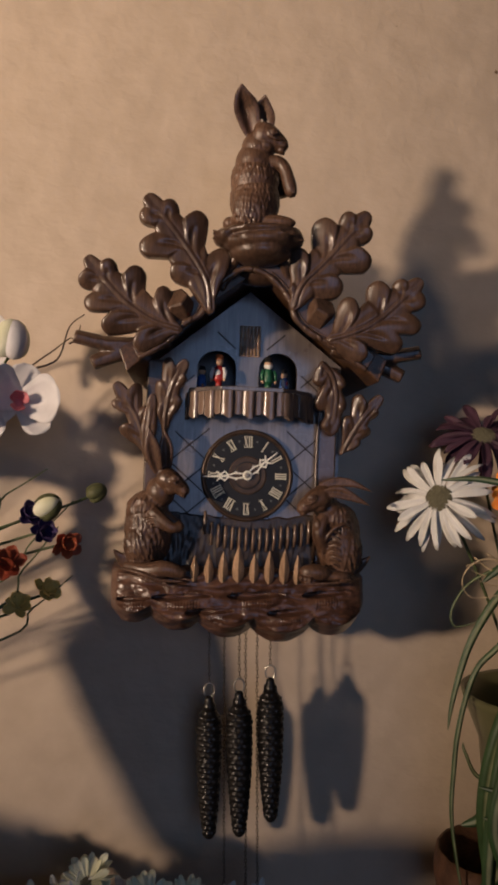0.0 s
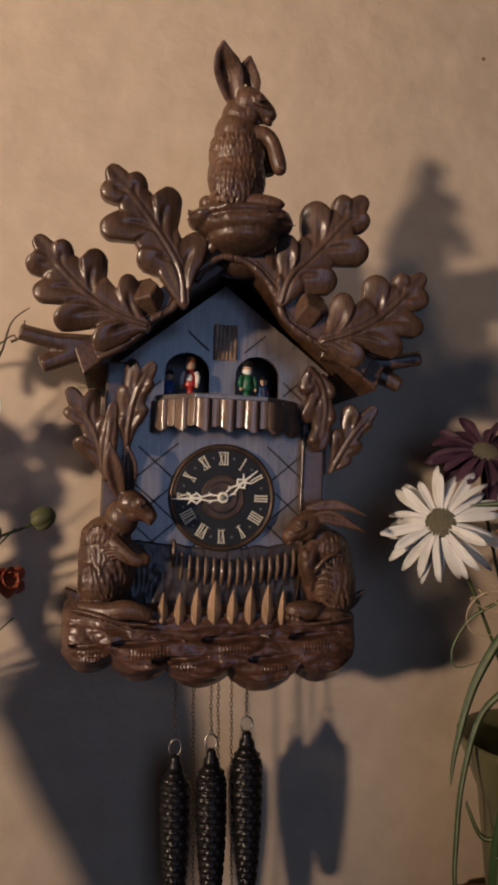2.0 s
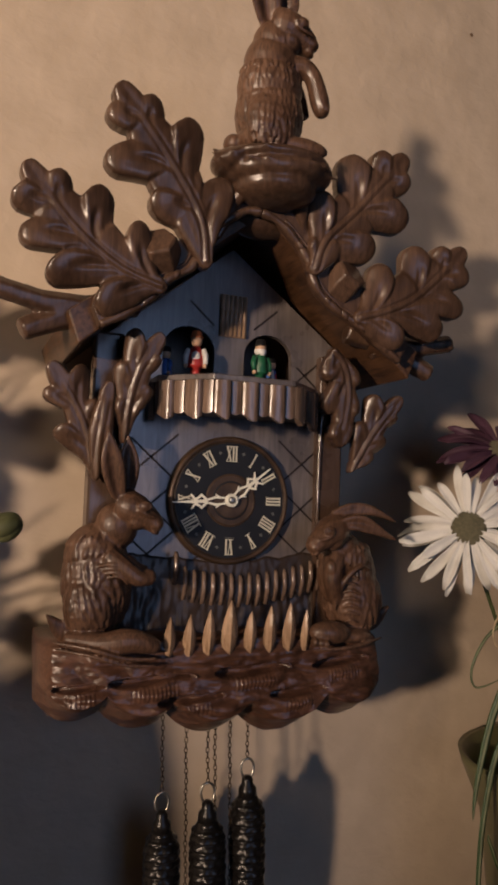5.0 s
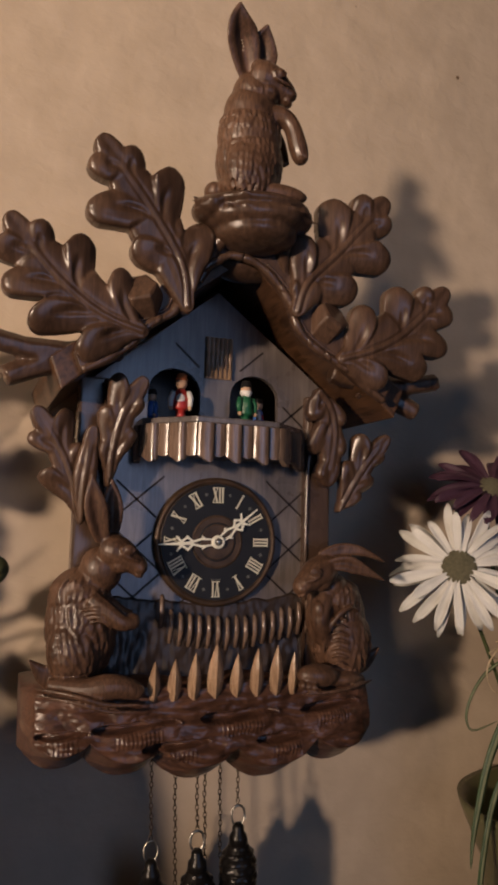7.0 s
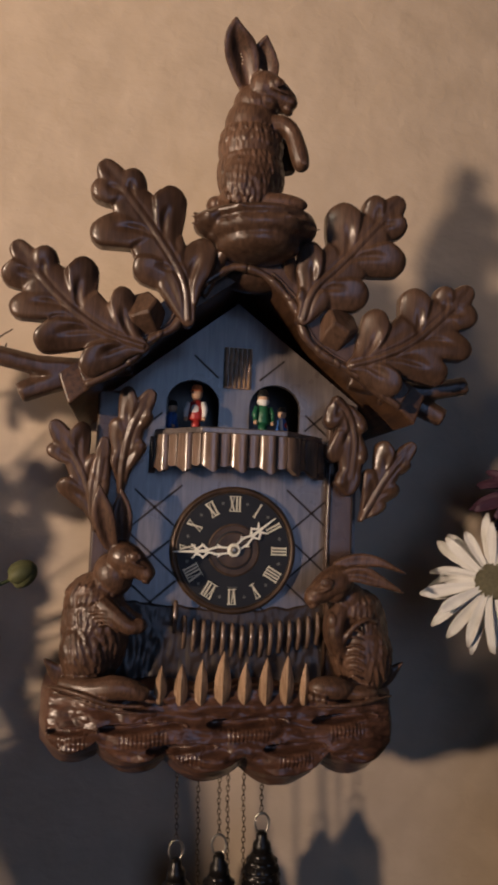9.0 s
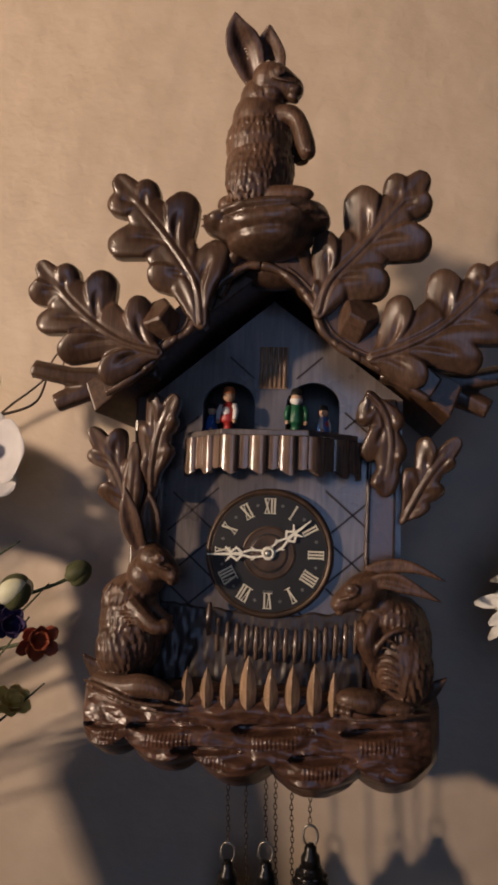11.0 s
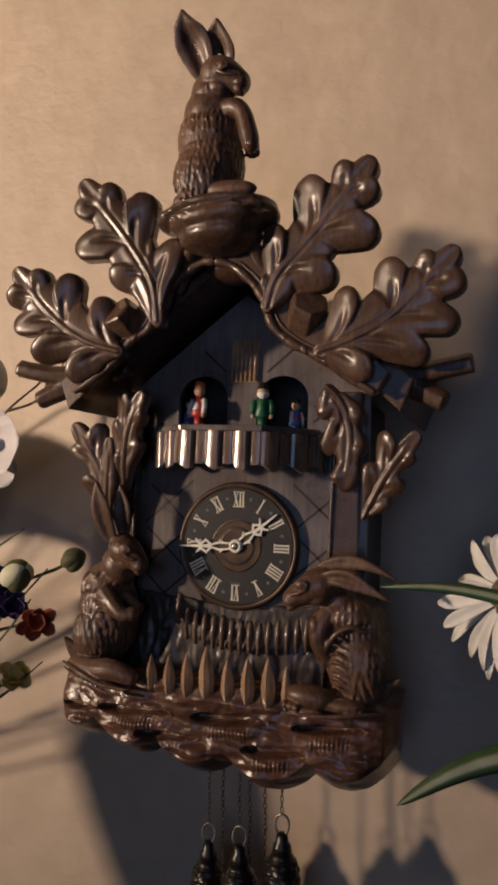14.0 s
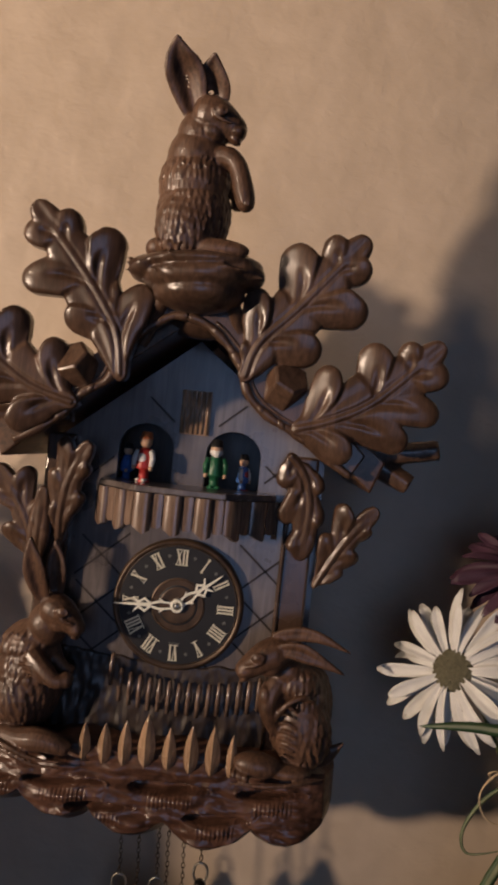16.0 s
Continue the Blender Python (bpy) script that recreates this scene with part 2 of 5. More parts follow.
def smooth_line(keys, n=6):
    """A smooth line through a few key points."""
    ks = [Vector(k) for k in keys]
    out = []
    for i in range(len(ks) - 1):
        a, b = ks[i], ks[i + 1]
        ta = (b - ks[max(i - 1, 0)]) / 6
        tb = (ks[min(i + 2, len(ks) - 1)] - a) / 6
        seg = bez(a, a + ta, b - tb, b, n)
        out += seg if i == 0 else seg[1:]
    return out


def lathe(bm, profile, n=24, center=(0, 0, 0), mat=0, ripple=None):
    """Turn (radius, height) pairs about z."""
    c = Vector(center)
    rings = []
    for r, z in profile:
        ring = []
        for k in range(n):
            a = 2 * math.pi * k / n
            rr = r * (ripple(a, z) if ripple else 1.0)
            ring.append(bm.verts.new(c + Vector((rr * math.cos(a), rr * math.sin(a), z))))
        rings.append(ring)
    for a, b in zip(rings, rings[1:]):
        for k in range(n):
            bm.faces.new((a[k], a[(k + 1) % n], b[(k + 1) % n], b[k])).material_index = mat
    if profile[0][0] > 1e-6:
        bm.faces.new(rings[0][::-1]).material_index = mat
    if profile[-1][0] > 1e-6:
        bm.faces.new(rings[-1]).material_index = mat


def box(bm, lo, hi, mat=0):
    lo, hi = Vector(lo), Vector(hi)
    m = Matrix.Translation((lo + hi) / 2) @ Matrix.Diagonal((*(hi - lo), 1))
    made = bmesh.ops.create_cube(bm, size=1, matrix=m)["verts"]
    for f in {f for v in made for f in v.link_faces}:
        f.material_index = mat


def box_mm(bm, x0, x1, d0, d1, z0, z1, mat=0):
    box(bm, (x0 / 1000, -d1 / 1000, z0 / 1000), (x1 / 1000, -d0 / 1000, z1 / 1000), mat)


def plate(bm, outline, holes, d0, d1):
    """A board with holes: outlines in clock millimetres (x, z), from depth d0 (back) to d1 (front)."""
    edges = []
    for loop in [outline, *holes]:
        vs = [bm.verts.new(V(x, d1, z)) for x, z in loop]
        edges += [bm.edges.new((vs[i], vs[(i + 1) % len(vs)])) for i in range(len(vs))]
    bmesh.ops.triangle_fill(bm, edges=edges, use_beauty=True)
    faces = list(bm.faces)
    ret = bmesh.ops.extrude_face_region(bm, geom=faces)
    for v in (g for g in ret["geom"] if isinstance(g, bmesh.types.BMVert)):
        v.co.y += (d1 - d0) / 1000
    bmesh.ops.recalc_face_normals(bm, faces=bm.faces)


def carved_leaf(name, rib, lobes, parent, d0=196, d1=202, tipw=22, lift=5.5, thick=9.0, droop=0.0018, seed=1, label="", back=0.95, mats=None, body_r=21):
    """A carved leaf as one relief. rib: places (x, z) in mm from stalk to tip; lobes: (x, z, width) of each lobe's end.
    Every lobe is a broad dome along a line that leaves the rib and bends outwards; lobes meet in creases, a vein is cut down each."""
    rn = random.Random(seed)
    line = [np.array(p) for p in smooth_line([(x, z, 0) for x, z in rib], 60)]
    line = np.array([(p[0], p[1]) for p in line])
    seg = np.linalg.norm(np.diff(line, axis=0), axis=1)
    run = np.concatenate([[0], np.cumsum(seg)])
    total = run[-1]

    def on_rib(u):
        return np.array([np.interp(u, run, line[:, 0]), np.interp(u, run, line[:, 1])])
    every = np.array([*[(x, z) for x, z, _ in lobes], *[tuple(p) for p in line]])
    lo, hi = every.min(axis=0) - 24, every.max(axis=0) + 24
    h = 0.9
    X, Z = np.meshgrid(np.arange(lo[0], hi[0], h), np.arange(lo[1], hi[1], h), indexing="ij")
    gap = np.full(X.shape, 1e9)
    along = np.zeros(X.shape)
    for p, u in zip(line, run):
        g = (X - p[0]) ** 2 + (Z - p[1]) ** 2
        m = g < gap
        gap[m], along[m] = g[m], u
    best, height = np.full(X.shape, -9.0), np.full(X.shape, -9.0)
    paths = []
    for x, z, wd in lobes:
        e = np.array((float(x), float(z)))
        off = np.linalg.norm(line - e, axis=1)
        k = int(off.argmin())
        u0 = max(0.0, run[k] - off[k] * back)
        p0 = on_rib(u0)
        t = on_rib(u0 + 4) - on_rib(max(0.0, u0 - 4))
        t = t / max(1e-6, np.linalg.norm(t))
        p1 = p0 + t * np.linalg.norm(e - p0) * 0.36 + (e - p0) * 0.10
        side = t[0] * (e - p0)[1] - t[1] * (e - p0)[0]
        e = e - (e - p1) / np.linalg.norm(e - p1) * wd * 0.37
        paths.append((p0, p1, e, wd / 2, math.copysign(rn.uniform(0.16, 0.34), -side) * rn.choice((1, 1, 1, -0.6)), rn.uniform(-0.8, 1.2), 0.30 + 0.52 * min(1.0, u0 / (total * 0.22))))
    tip = on_rib(total)
    q0 = on_rib(total * 0.55)
    paths.append((q0, on_rib(total * 0.78), tip - (tip - q0) / np.linalg.norm(tip - q0) * tipw * 0.45, tipw / 2, 0.0, 0.6, 0.5))
    q0 = on_rib(0)
    paths.append((q0, on_rib(total * 0.35), on_rib(total * 0.74), body_r, 0.0, -1.0, 0.25))
    for p0, p1, p2, r, lean, extra, root in paths:
        cutv = 3.4 if lean else 0.0
        f, wl, sl, rl = np.full(X.shape, -9.0), np.zeros(X.shape), np.zeros(X.shape), np.ones(X.shape)
        ln = np.linalg.norm(p1 - p0) + np.linalg.norm(p2 - p1)
        for q in np.linspace(0, 1, 70):
            c = (1 - q) ** 2 * p0 + 2 * q * (1 - q) * p1 + q * q * p2
            t = 2 * (1 - q) * (p1 - p0) + 2 * q * (p2 - p1)
            t = t / max(1e-6, np.linalg.norm(t))
            rad = r * (root + (1 - root) * min(1, q / 0.62) ** 0.8 - 0.26 * max(0.0, (q - 0.62) / 0.38) ** 2)
            dx, dz = X - c[0], Z - c[1]
            g = 1 - (dx * dx + dz * dz) / rad ** 2
            m = g > f
            rl[m] = rad
            f[m], wl[m], sl[m] = g[m], (dx * -t[1] + dz * t[0])[m], (q + (dx * t[0] + dz * t[1]) / ln)[m]
        sc = np.clip(sl, 0, 1.2)
        dome = lift * (0.25 + 0.75 * np.clip(f, 0, 1) ** 0.42) + extra * sc
        vein = cutv * np.exp(-(wl / (0.14 * rl + 0.5)) ** 2) * np.clip((0.90 - sl) / 0.3, 0, 1) * np.clip((sl - 0.10) / 0.2, 0, 1)
        side_dip = 1.4 * np.exp(-((wl - 0.42 * rl) / (0.25 * rl)) ** 2) * np.clip(1.15 - sc, 0, 1)
        m = f > best
        height = np.where(m, dome + lean * wl - vein - side_dip, height)
        best = np.where(m, f, best)
    inner = np.maximum(height, 0.4)
    for _ in range(2):
        inner = sum(np.roll(np.roll(inner, a, 0), b, 1) for a in (-1, 0, 1) for b in (-1, 0, 1)) / 9
    height = np.where(best > 0.15, inner, height)
    height = np.maximum(height, 0.4)
    gap = np.sqrt(gap)
    near = np.exp(-(gap / 4.5) ** 2) * (best > 0.05)
    height = height * (1 - near) + lift * 0.80 * near
    body = np.clip(1 - along / (total * 0.85), 0, 1) ** 0.5
    height += 0.8 * np.exp(-(gap / 1.8) ** 2) * body - 1.3 * np.exp(-((gap - 3.0) / 1.0) ** 2) * body
    gu, gv = np.gradient(best, h)
    grad = np.maximum(gu * gu + gv * gv, 1e-4)
    inside = best > 0
    step = np.where(inside, 0, -best / grad)
    XX, ZZ = X + np.clip(step * gu, -h * 1.2, h * 1.2), Z + np.clip(step * gv, -h * 1.2, h * 1.2)
    D = d0 + (d1 - d0) * along / total - droop * gap ** 2
    bm = bmesh.new()
    vid = {}

    def vert(i, j):
        if (i, j) not in vid:
            vid[i, j] = (bm.verts.new(V(XX[i, j], D[i, j] + height[i, j], ZZ[i, j])), bm.verts.new(V(XX[i, j], D[i, j] - thick, ZZ[i, j])))
        return vid[i, j]
    grown = inside[:-1, :-1].astype(int) + inside[1:, :-1] + inside[1:, 1:] + inside[:-1, 1:]
    cells = grown >= 2
    for i, j in zip(*np.nonzero(cells)):
        a, b2, c2, d2 = vert(i, j), vert(i + 1, j), vert(i + 1, j + 1), vert(i, j + 1)
        bm.faces.new((a[0], b2[0], c2[0], d2[0]))
        bm.faces.new((a[1], d2[1], c2[1], b2[1]))
        for (x, y), (e, g2) in (((i, j - 1), (a, b2)), ((i + 1, j), (b2, c2)), ((i, j + 1), (c2, d2)), ((i - 1, j), (d2, a))):
            if not (0 <= x < cells.shape[0] and 0 <= y < cells.shape[1] and cells[x, y]):
                bm.faces.new((e[0], e[1], g2[1], g2[0]))
                bm.edges.get((e[0], g2[0])).smooth = False
    bmesh.ops.recalc_face_normals(bm, faces=bm.faces)
    ob = part(name, bm, mats or WOOD, parent, label)
    sm = ob.modifiers.new("soften", "SMOOTH")
    sm.factor, sm.iterations = 0.5, 2
    return ob


# ---- room ----
def setting(name, lo, hi, mat, label, extra=()):
    bm = bmesh.new()
    box(bm, lo, hi)
    for a, b in extra:
        box(bm, a, b)
    return tagged(part(name, bm, mat, smooth=False), label, name.split("_")[0], kind="structure")


setting("wall_north", (-3.2, 0.0, 0.0), (2.8, 0.14, 2.9), WALL, "cream painted plaster wall with small pits and specks")
setting("wall_west", (-3.34, -2.5, 0.0), (-3.2, 0.14, 2.9), ROOMWALL, "plain unseen side wall, plaster darkened to cut bounce light")
setting("wall_east", (2.8, -2.5, 0.0), (2.94, 0.14, 2.9), ROOMWALL, "plain unseen side wall, plaster darkened to cut bounce light")
setting("wall_south", (-3.34, -2.64, 0.0), (-0.20, -2.5, 2.9), ROOMWALL, "plain unseen wall, plaster darkened to cut bounce light, with a narrow window opening",
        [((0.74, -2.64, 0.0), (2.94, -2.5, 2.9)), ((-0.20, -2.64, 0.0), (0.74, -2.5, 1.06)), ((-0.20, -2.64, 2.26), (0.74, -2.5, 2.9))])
setting("floor", (-3.34, -2.64, -0.1), (2.94, 0.14, 0.0), FLOORWOOD, "brown wooden floor of the room")
setting("ceiling", (-3.34, -2.64, 2.9), (2.94, 0.14, 3.0), CEIL, "dull painted ceiling of the room")

# ---- cuckoo clock ----
clock = tagged(new("cuckoo_clock"), "carved dark wooden cuckoo clock with hares hung on the wall", "cuckoo clock")
clock.matrix_world = pose(0, 0, 1.5, 0, 2.0, 0)
rnd = random.Random(7)

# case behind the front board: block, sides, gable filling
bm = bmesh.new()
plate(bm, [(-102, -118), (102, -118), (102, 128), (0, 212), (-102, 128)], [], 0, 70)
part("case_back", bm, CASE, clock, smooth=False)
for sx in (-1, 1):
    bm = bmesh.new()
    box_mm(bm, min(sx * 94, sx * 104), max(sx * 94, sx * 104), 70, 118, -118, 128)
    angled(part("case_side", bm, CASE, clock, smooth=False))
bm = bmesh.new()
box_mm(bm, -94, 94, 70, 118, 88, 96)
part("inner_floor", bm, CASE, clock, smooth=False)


def arch(x0, x1, z0, z1, n=14):
    """An arched opening, round-headed."""
    r = (x1 - x0) / 2
    cx = (x0 + x1) / 2
    pts = [(x1, z0)]
    pts += [(cx + r * math.cos(math.pi * i / n), z1 - r * 0.9 + r * 0.9 * math.sin(math.pi * i / n)) for i in range(n + 1)]
    return pts + [(x0, z0)]


bm = bmesh.new()
plate(bm, [(-109, -96), (109, -96), (109, 133), (-3, 219), (-109, 133)],
      [arch(-63, -17, 98, 147)[::-1], arch(10, 56, 98, 147)[::-1]], 118, 124)
panel = part("front_board", bm, PANEL, clock, "smoked brown board scored with a diamond lattice", smooth=False)


def strip(bm, a, b, w, d0, d1):
    """A thin straight bar between two places (x, z) on the board."""
    a, b = Vector(a), Vector(b)
    n = Vector((b.y - a.y, a.x - b.x)).normalized() * (w / 2)
    vs = [[bm.verts.new(V(p.x, d, p.y)) for p in (a + n, b + n, b - n, a - n)] for d in (d0, d1)]
    bm.faces.new(vs[1][::-1])
    for i in range(4):
        bm.faces.new((vs[0][i], vs[0][(i + 1) % 4], vs[1][(i + 1) % 4], vs[1][i]))


def scored(run):
    bm = bmesh.new()
    for a, b in zip(run, run[1:]):
        strip(bm, a, b, 1.7, 123.9, 124.35)
    bmesh.ops.remove_doubles(bm, verts=bm.verts, dist=0.0002)
    bmesh.ops.recalc_face_normals(bm, faces=bm.faces)
    part("scored_line", bm, LINE, panel, smooth=False)


for k in range(-6, 8):
    for sgn in (-1, 1):
        run = []
        for i in range(0, 62):
            z = -90 + i * 4.8
            x = k * 46 + 23 + sgn * (z - 34) * 1.15
            lim = 92 if z < 126 else max(0, (206 - z) * 1.1)
            cut_out = (abs(x) < 72 and 58 < z < 99) or (-66 < x < -14 and 90 < z < 150) or (7 < x < 59 and 90 < z < 150) or (-17 < x < 14 and 138 < z < 181)
            if i < 61 and abs(x) < lim and not cut_out and x * x + z * z > 50 ** 2:
                run.append((x, z))
            else:
                if len(run) > 4:
                    scored([run[0], run[-1]])
                run = []

# cuckoo door with grooved boards
bm = bmesh.new()
box_mm(bm, -14, 11, 124, 126.5, 141, 178)
door = angled(part("cuckoo_door", bm, PICKET, clock, "small grooved cuckoo hatch", smooth=False), 0.0006)
for i in range(6):
    bm = bmesh.new()
    x = -12.2 + i * 4.1
    tube(bm, [V(x, 126.6, 142), V(x, 126.8, 160), V(x, 126.6, 177)], [0.0017, 0.0018, 0.0016], 8)
    part("door_board", bm, PICKET, door)

# roof: two sloping boards, a wavy face board in front with a vine along its cut edge
EDGE = {-1: [(-6, 228), (-20, 226), (-40, 212), (-54, 194), (-62, 175), (-79, 164), (-91, 149), (-104, 138), (-128, 124)],
        1: [(-6, 228), (10, 222), (26, 208), (36, 194), (44, 174), (60, 160), (80, 150), (98, 138), (124, 122)]}
for sx in (-1, 1):
    bm = bmesh.new()
    prof = [(0, 244), (sx * 60, 206), (sx * 102, 172), (sx * 150, 134), (sx * 141, 110), (sx * 98, 148), (sx * 54, 188), (0, 230)]
    plate(bm, prof[::-1] if sx > 0 else prof, [], 6, 182)
    angled(part("roof_board", bm, ROOFWOOD, clock, "warm brown sloping roof board", smooth=False), 0.0015)
    bm = bmesh.new()
    edge = [(p.x, p.y) for p in smooth_line([(x, z, 0) for x, z in EDGE[sx]], 6)]
    rim = [(sx * 134, 138), (sx * 102, 168), (sx * 60, 206), (sx * 24, 238), (-6, 242)]
    outline = edge + rim
    plate(bm, outline if sx < 0 else outline[::-1], [], 182.5, 193)
    angled(part("face_board", bm, WOOD, clock, "wavy carved face board under the leaves", smooth=False), 0.0015)
    bm = bmesh.new()
    tube(bm, [V(x, 193.5, z) for x, z in edge], [0.0034 + 0.0006 * math.sin(i * 0.9) for i in range(len(edge))], 12)
    tube(bm, [V(x - sx * -4.6, 193.0, z + 3.4) for x, z in edge[6:-8]], 0.0014, 8)
    for i in range(8, len(edge) - 8, 5):
        blob_mm(bm, edge[i][0], 195.0, edge[i][1], 5.0, 2.6, 2.8, -50 * sx, 2)
    part("roof_vine", bm, WOOD, clock, "smooth carved branch along the roof edge")
    # cut branch stub between the two leaves
    bm = bmesh.new()
    cx = -86 if sx < 0 else 70
    tube(bm, [V(cx + sx * -4, 182, 176), V(cx, 190, 184), V(cx + sx * 4, 199, 190), V(cx + sx * 4.3, 199.6, 190.4)], [0.0165, 0.0170, 0.0150, 0.0125], 6)
    angled(part("branch_stub", bm, WOOD, clock, "dark cut branch stub", smooth=False), 0.0015)
    # forked twig under the lower leaf, its ends cut square
    bm = bmesh.new()
    st = 1.05 if sx < 0 else 1.0
    for keys, r0, r1 in (([(90, 150), (128, 142), (160, 142), (191, 148)], 11, 8), ([(118, 140), (148, 131), (172, 119)], 12, 8)):
        ln = [V(sx * x * st, 160 + 4 * i, z) for i, (x, z) in enumerate(keys)]
        tube(bm, ln, [(r0 + (r1 - r0) * i / len(ln)) / 1000 for i in range(len(ln))], 6, flat=0.9)
    carved(part("eave_twig", bm, WOOD, clock, "dark forked twig under the roof edge"), 0.0018, 2)

carved_leaf("oak_leaf", [(-52, 180), (-58, 212), (-84, 251), (-127, 301)], [(-95, 296, 25), (-63, 285, 32), (-36, 246, 30), (-132, 274, 25), (-131, 241, 31), (-97, 216, 33)], clock, 197, 203, 24, seed=3, label="upper carved oak leaf with rounded lobes")
carved_leaf("oak_leaf", [(40, 188), (48, 212), (74, 240), (121, 296)], [(92, 294, 24), (64, 286, 36), (40, 252, 26), (124, 268, 25), (124, 237, 32), (93, 206, 34)], clock, 197, 203, 24, seed=4, label="upper carved oak leaf with rounded lobes")
carved_leaf("oak_leaf", [(-86, 156), (-118, 166), (-152, 190), (-188, 230)], [(-158, 227, 24), (-129, 222, 29), (-102, 203, 24), (-194, 201, 24), (-187, 177, 26), (-167, 152, 28), (-130, 132, 28)], clock, 197, 203, 21, seed=5, label="lower carved oak leaf with rounded lobes")
carved_leaf("oak_leaf", [(82, 153), (108, 162), (138, 180), (182, 225)], [(154, 223, 22), (128, 220, 32), (100, 202, 27), (186, 196, 27), (182, 169, 28), (161, 146, 29), (119, 131, 29)], clock, 197, 203, 22, seed=6, label="lower carved oak leaf with rounded lobes")

# pedestal for the top hare
bm = bmesh.new()
for dx, z, rx, rd, rz, t in ((2, 268, 46, 32, 9, 3), (3, 258, 43, 32, 14, 4), (3, 247, 34, 28, 14, 2), (32, 264, 18, 23, 12, -8), (-36, 262, 14, 20, 10, 10)):
    blob_mm(bm, dx, 186, z, rx, rd, rz, t)
for i in range(14):
    a = rnd.uniform(math.pi, 2 * math.pi)
    blob_mm(bm, 3 + 43 * math.cos(a), 186 - 30 * math.sin(a), 264 + rnd.uniform(-7, 5), 14, 1.4, 1.3, rnd.uniform(-10, 10), 2)
carved(part("pedestal", bm, WOOD, clock, "carved rocky ledge under the hare"), 0.0014, 3).location = (-0.002, -0.016, -0.004)
bm = bmesh.new()
ring = [V(4 + 19 * math.cos(a), 206 + 2 * math.sin(a), 243 + 8 * math.sin(a)) for a in (2 * math.pi * i / 24 for i in range(25))]
tube(bm, ring, 0.0034, 8, caps=False)
part("bow_loop", bm, WOOD, clock)
bm = bmesh.new()
for sx in (-1, 1):
    tube(bm, smooth_line([V(4 + sx * 18, 203, 246), V(sx * 27, 196, 236), V(sx * 32, 190, 222), V(sx * 40, 186, 204)], 5), [0.0075 - 0.0003 * i for i in range(16)], 10)
blob_mm(bm, 3, 172, 230, 34, 18, 16)
carved(part("ridge_knot", bm, WOOD, clock), 0.0014, 3)



def ear(bm, keys, width, thick=3.2, cup=0.55):
    """A long hollow ear: pointed at the tip, its inside a shallow channel facing out."""
    line = smooth_line([V(*k) for k in keys], 6)
    n, m = len(line) - 1, 12
    fronts, backs = [], []
    for i, p in enumerate(line):
        q = i / n
        d = (line[min(i + 1, n)] - line[max(i - 1, 0)]).normalized()
        side = d.cross(Vector((0, -1, 0))).normalized()
        out = side.cross(d).normalized()
        if out.y > 0:
            out = -out
        hw = width / 2000 * max(0.05, (0.52 + 0.48 * math.sin(math.pi * min(1, q / 0.9))) * (1 - q ** 3.2) ** 0.7)
        fr, bk = [], []
        for j in range(m + 1):
            w = -1 + 2 * j / m
            bow = math.cos(w * 1.35)
            fr.append(bm.verts.new(p + side * (w * hw) + out * (thick / 1000 * bow - cup * hw * math.exp(-(w / 0.5) ** 2) * (1 - 0.4 * q))))
            bk.append(bm.verts.new(p + side * (w * hw * 0.92) - out * (thick / 1000 * (0.35 + 0.9 * bow))))
        fronts.append(fr), backs.append(bk)
    for i in range(n):
        for j in range(m):
            bm.faces.new((fronts[i][j], fronts[i][j + 1], fronts[i + 1][j + 1], fronts[i + 1][j]))
            bm.faces.new((backs[i][j], backs[i + 1][j], backs[i + 1][j + 1], backs[i][j + 1]))
        for j in (0, m):
            bm.faces.new((fronts[i][j], fronts[i + 1][j], backs[i + 1][j], backs[i][j]))
    for i in (0, n):
        bm.faces.new([*fronts[i], *backs[i][::-1]])


def hare_head(bm, nape, nose, r, eye, jaw):
    """A hare's head in profile from nape to nose: domed brow, long tapering muzzle, full cheek, lidded eye, split lip."""
    a, b = Vector(nape), Vector(nose)
    prof = ((0.0, 0.70, 0), (0.14, 0.92, 1), (0.30, 1.0, 2.0), (0.46, 0.95, 2.2), (0.60, 0.83, 1.6), (0.74, 0.70, 0.6), (0.88, 0.58, -0.4), (0.97, 0.44, -0.8), (1.02, 0.22, -1.0))
    at = lambda q: a + (b - a) * q
    tube(bm, [V(*(at(q) + Vector((0, 0, up)))) for q, _, up in prof], [r * k / 1000 for _, k, _ in prof], 20)
    s = 1 if b.x > a.x else -1
    c = at(0.34)
    blob_mm(bm, jaw[0], jaw[1] - r * 0.14, jaw[2], r * 0.66, r * 0.56, r * 0.48, -18 * s)
    c = at(0.88)
    blob_mm(bm, c.x, c.y + r * 0.20, c.z - r * 0.10, r * 0.42, r * 0.40, r * 0.34)
    blob_mm(bm, c.x - s * r * 0.10, c.y + r * 0.10, c.z - r * 0.48, r * 0.32, r * 0.34, r * 0.16, -24 * s)
    ex, ed, ez = eye
    for lift, flat in ((1, 1.0), (-1, 0.8)):
        arc = [V(ex + 4.8 * math.cos(t), ed - 0.2, ez + lift * 3.4 * flat * math.sin(t)) for t in (math.pi * i / 10 for i in range(11))]
        tube(bm, arc, 0.0010, 6)
    blob_mm(bm, ex, ed - 0.2, ez, 3.0, 2.2, 2.8)
    tube(bm, [V(ex - s * 5, ed - 1, ez - 3), V(ex + s * 2, ed - 0.5, ez - 6.5), V(ex + s * 9, ed - 1.5, ez - 8)], [0.0012, 0.0015, 0.0008], 6)


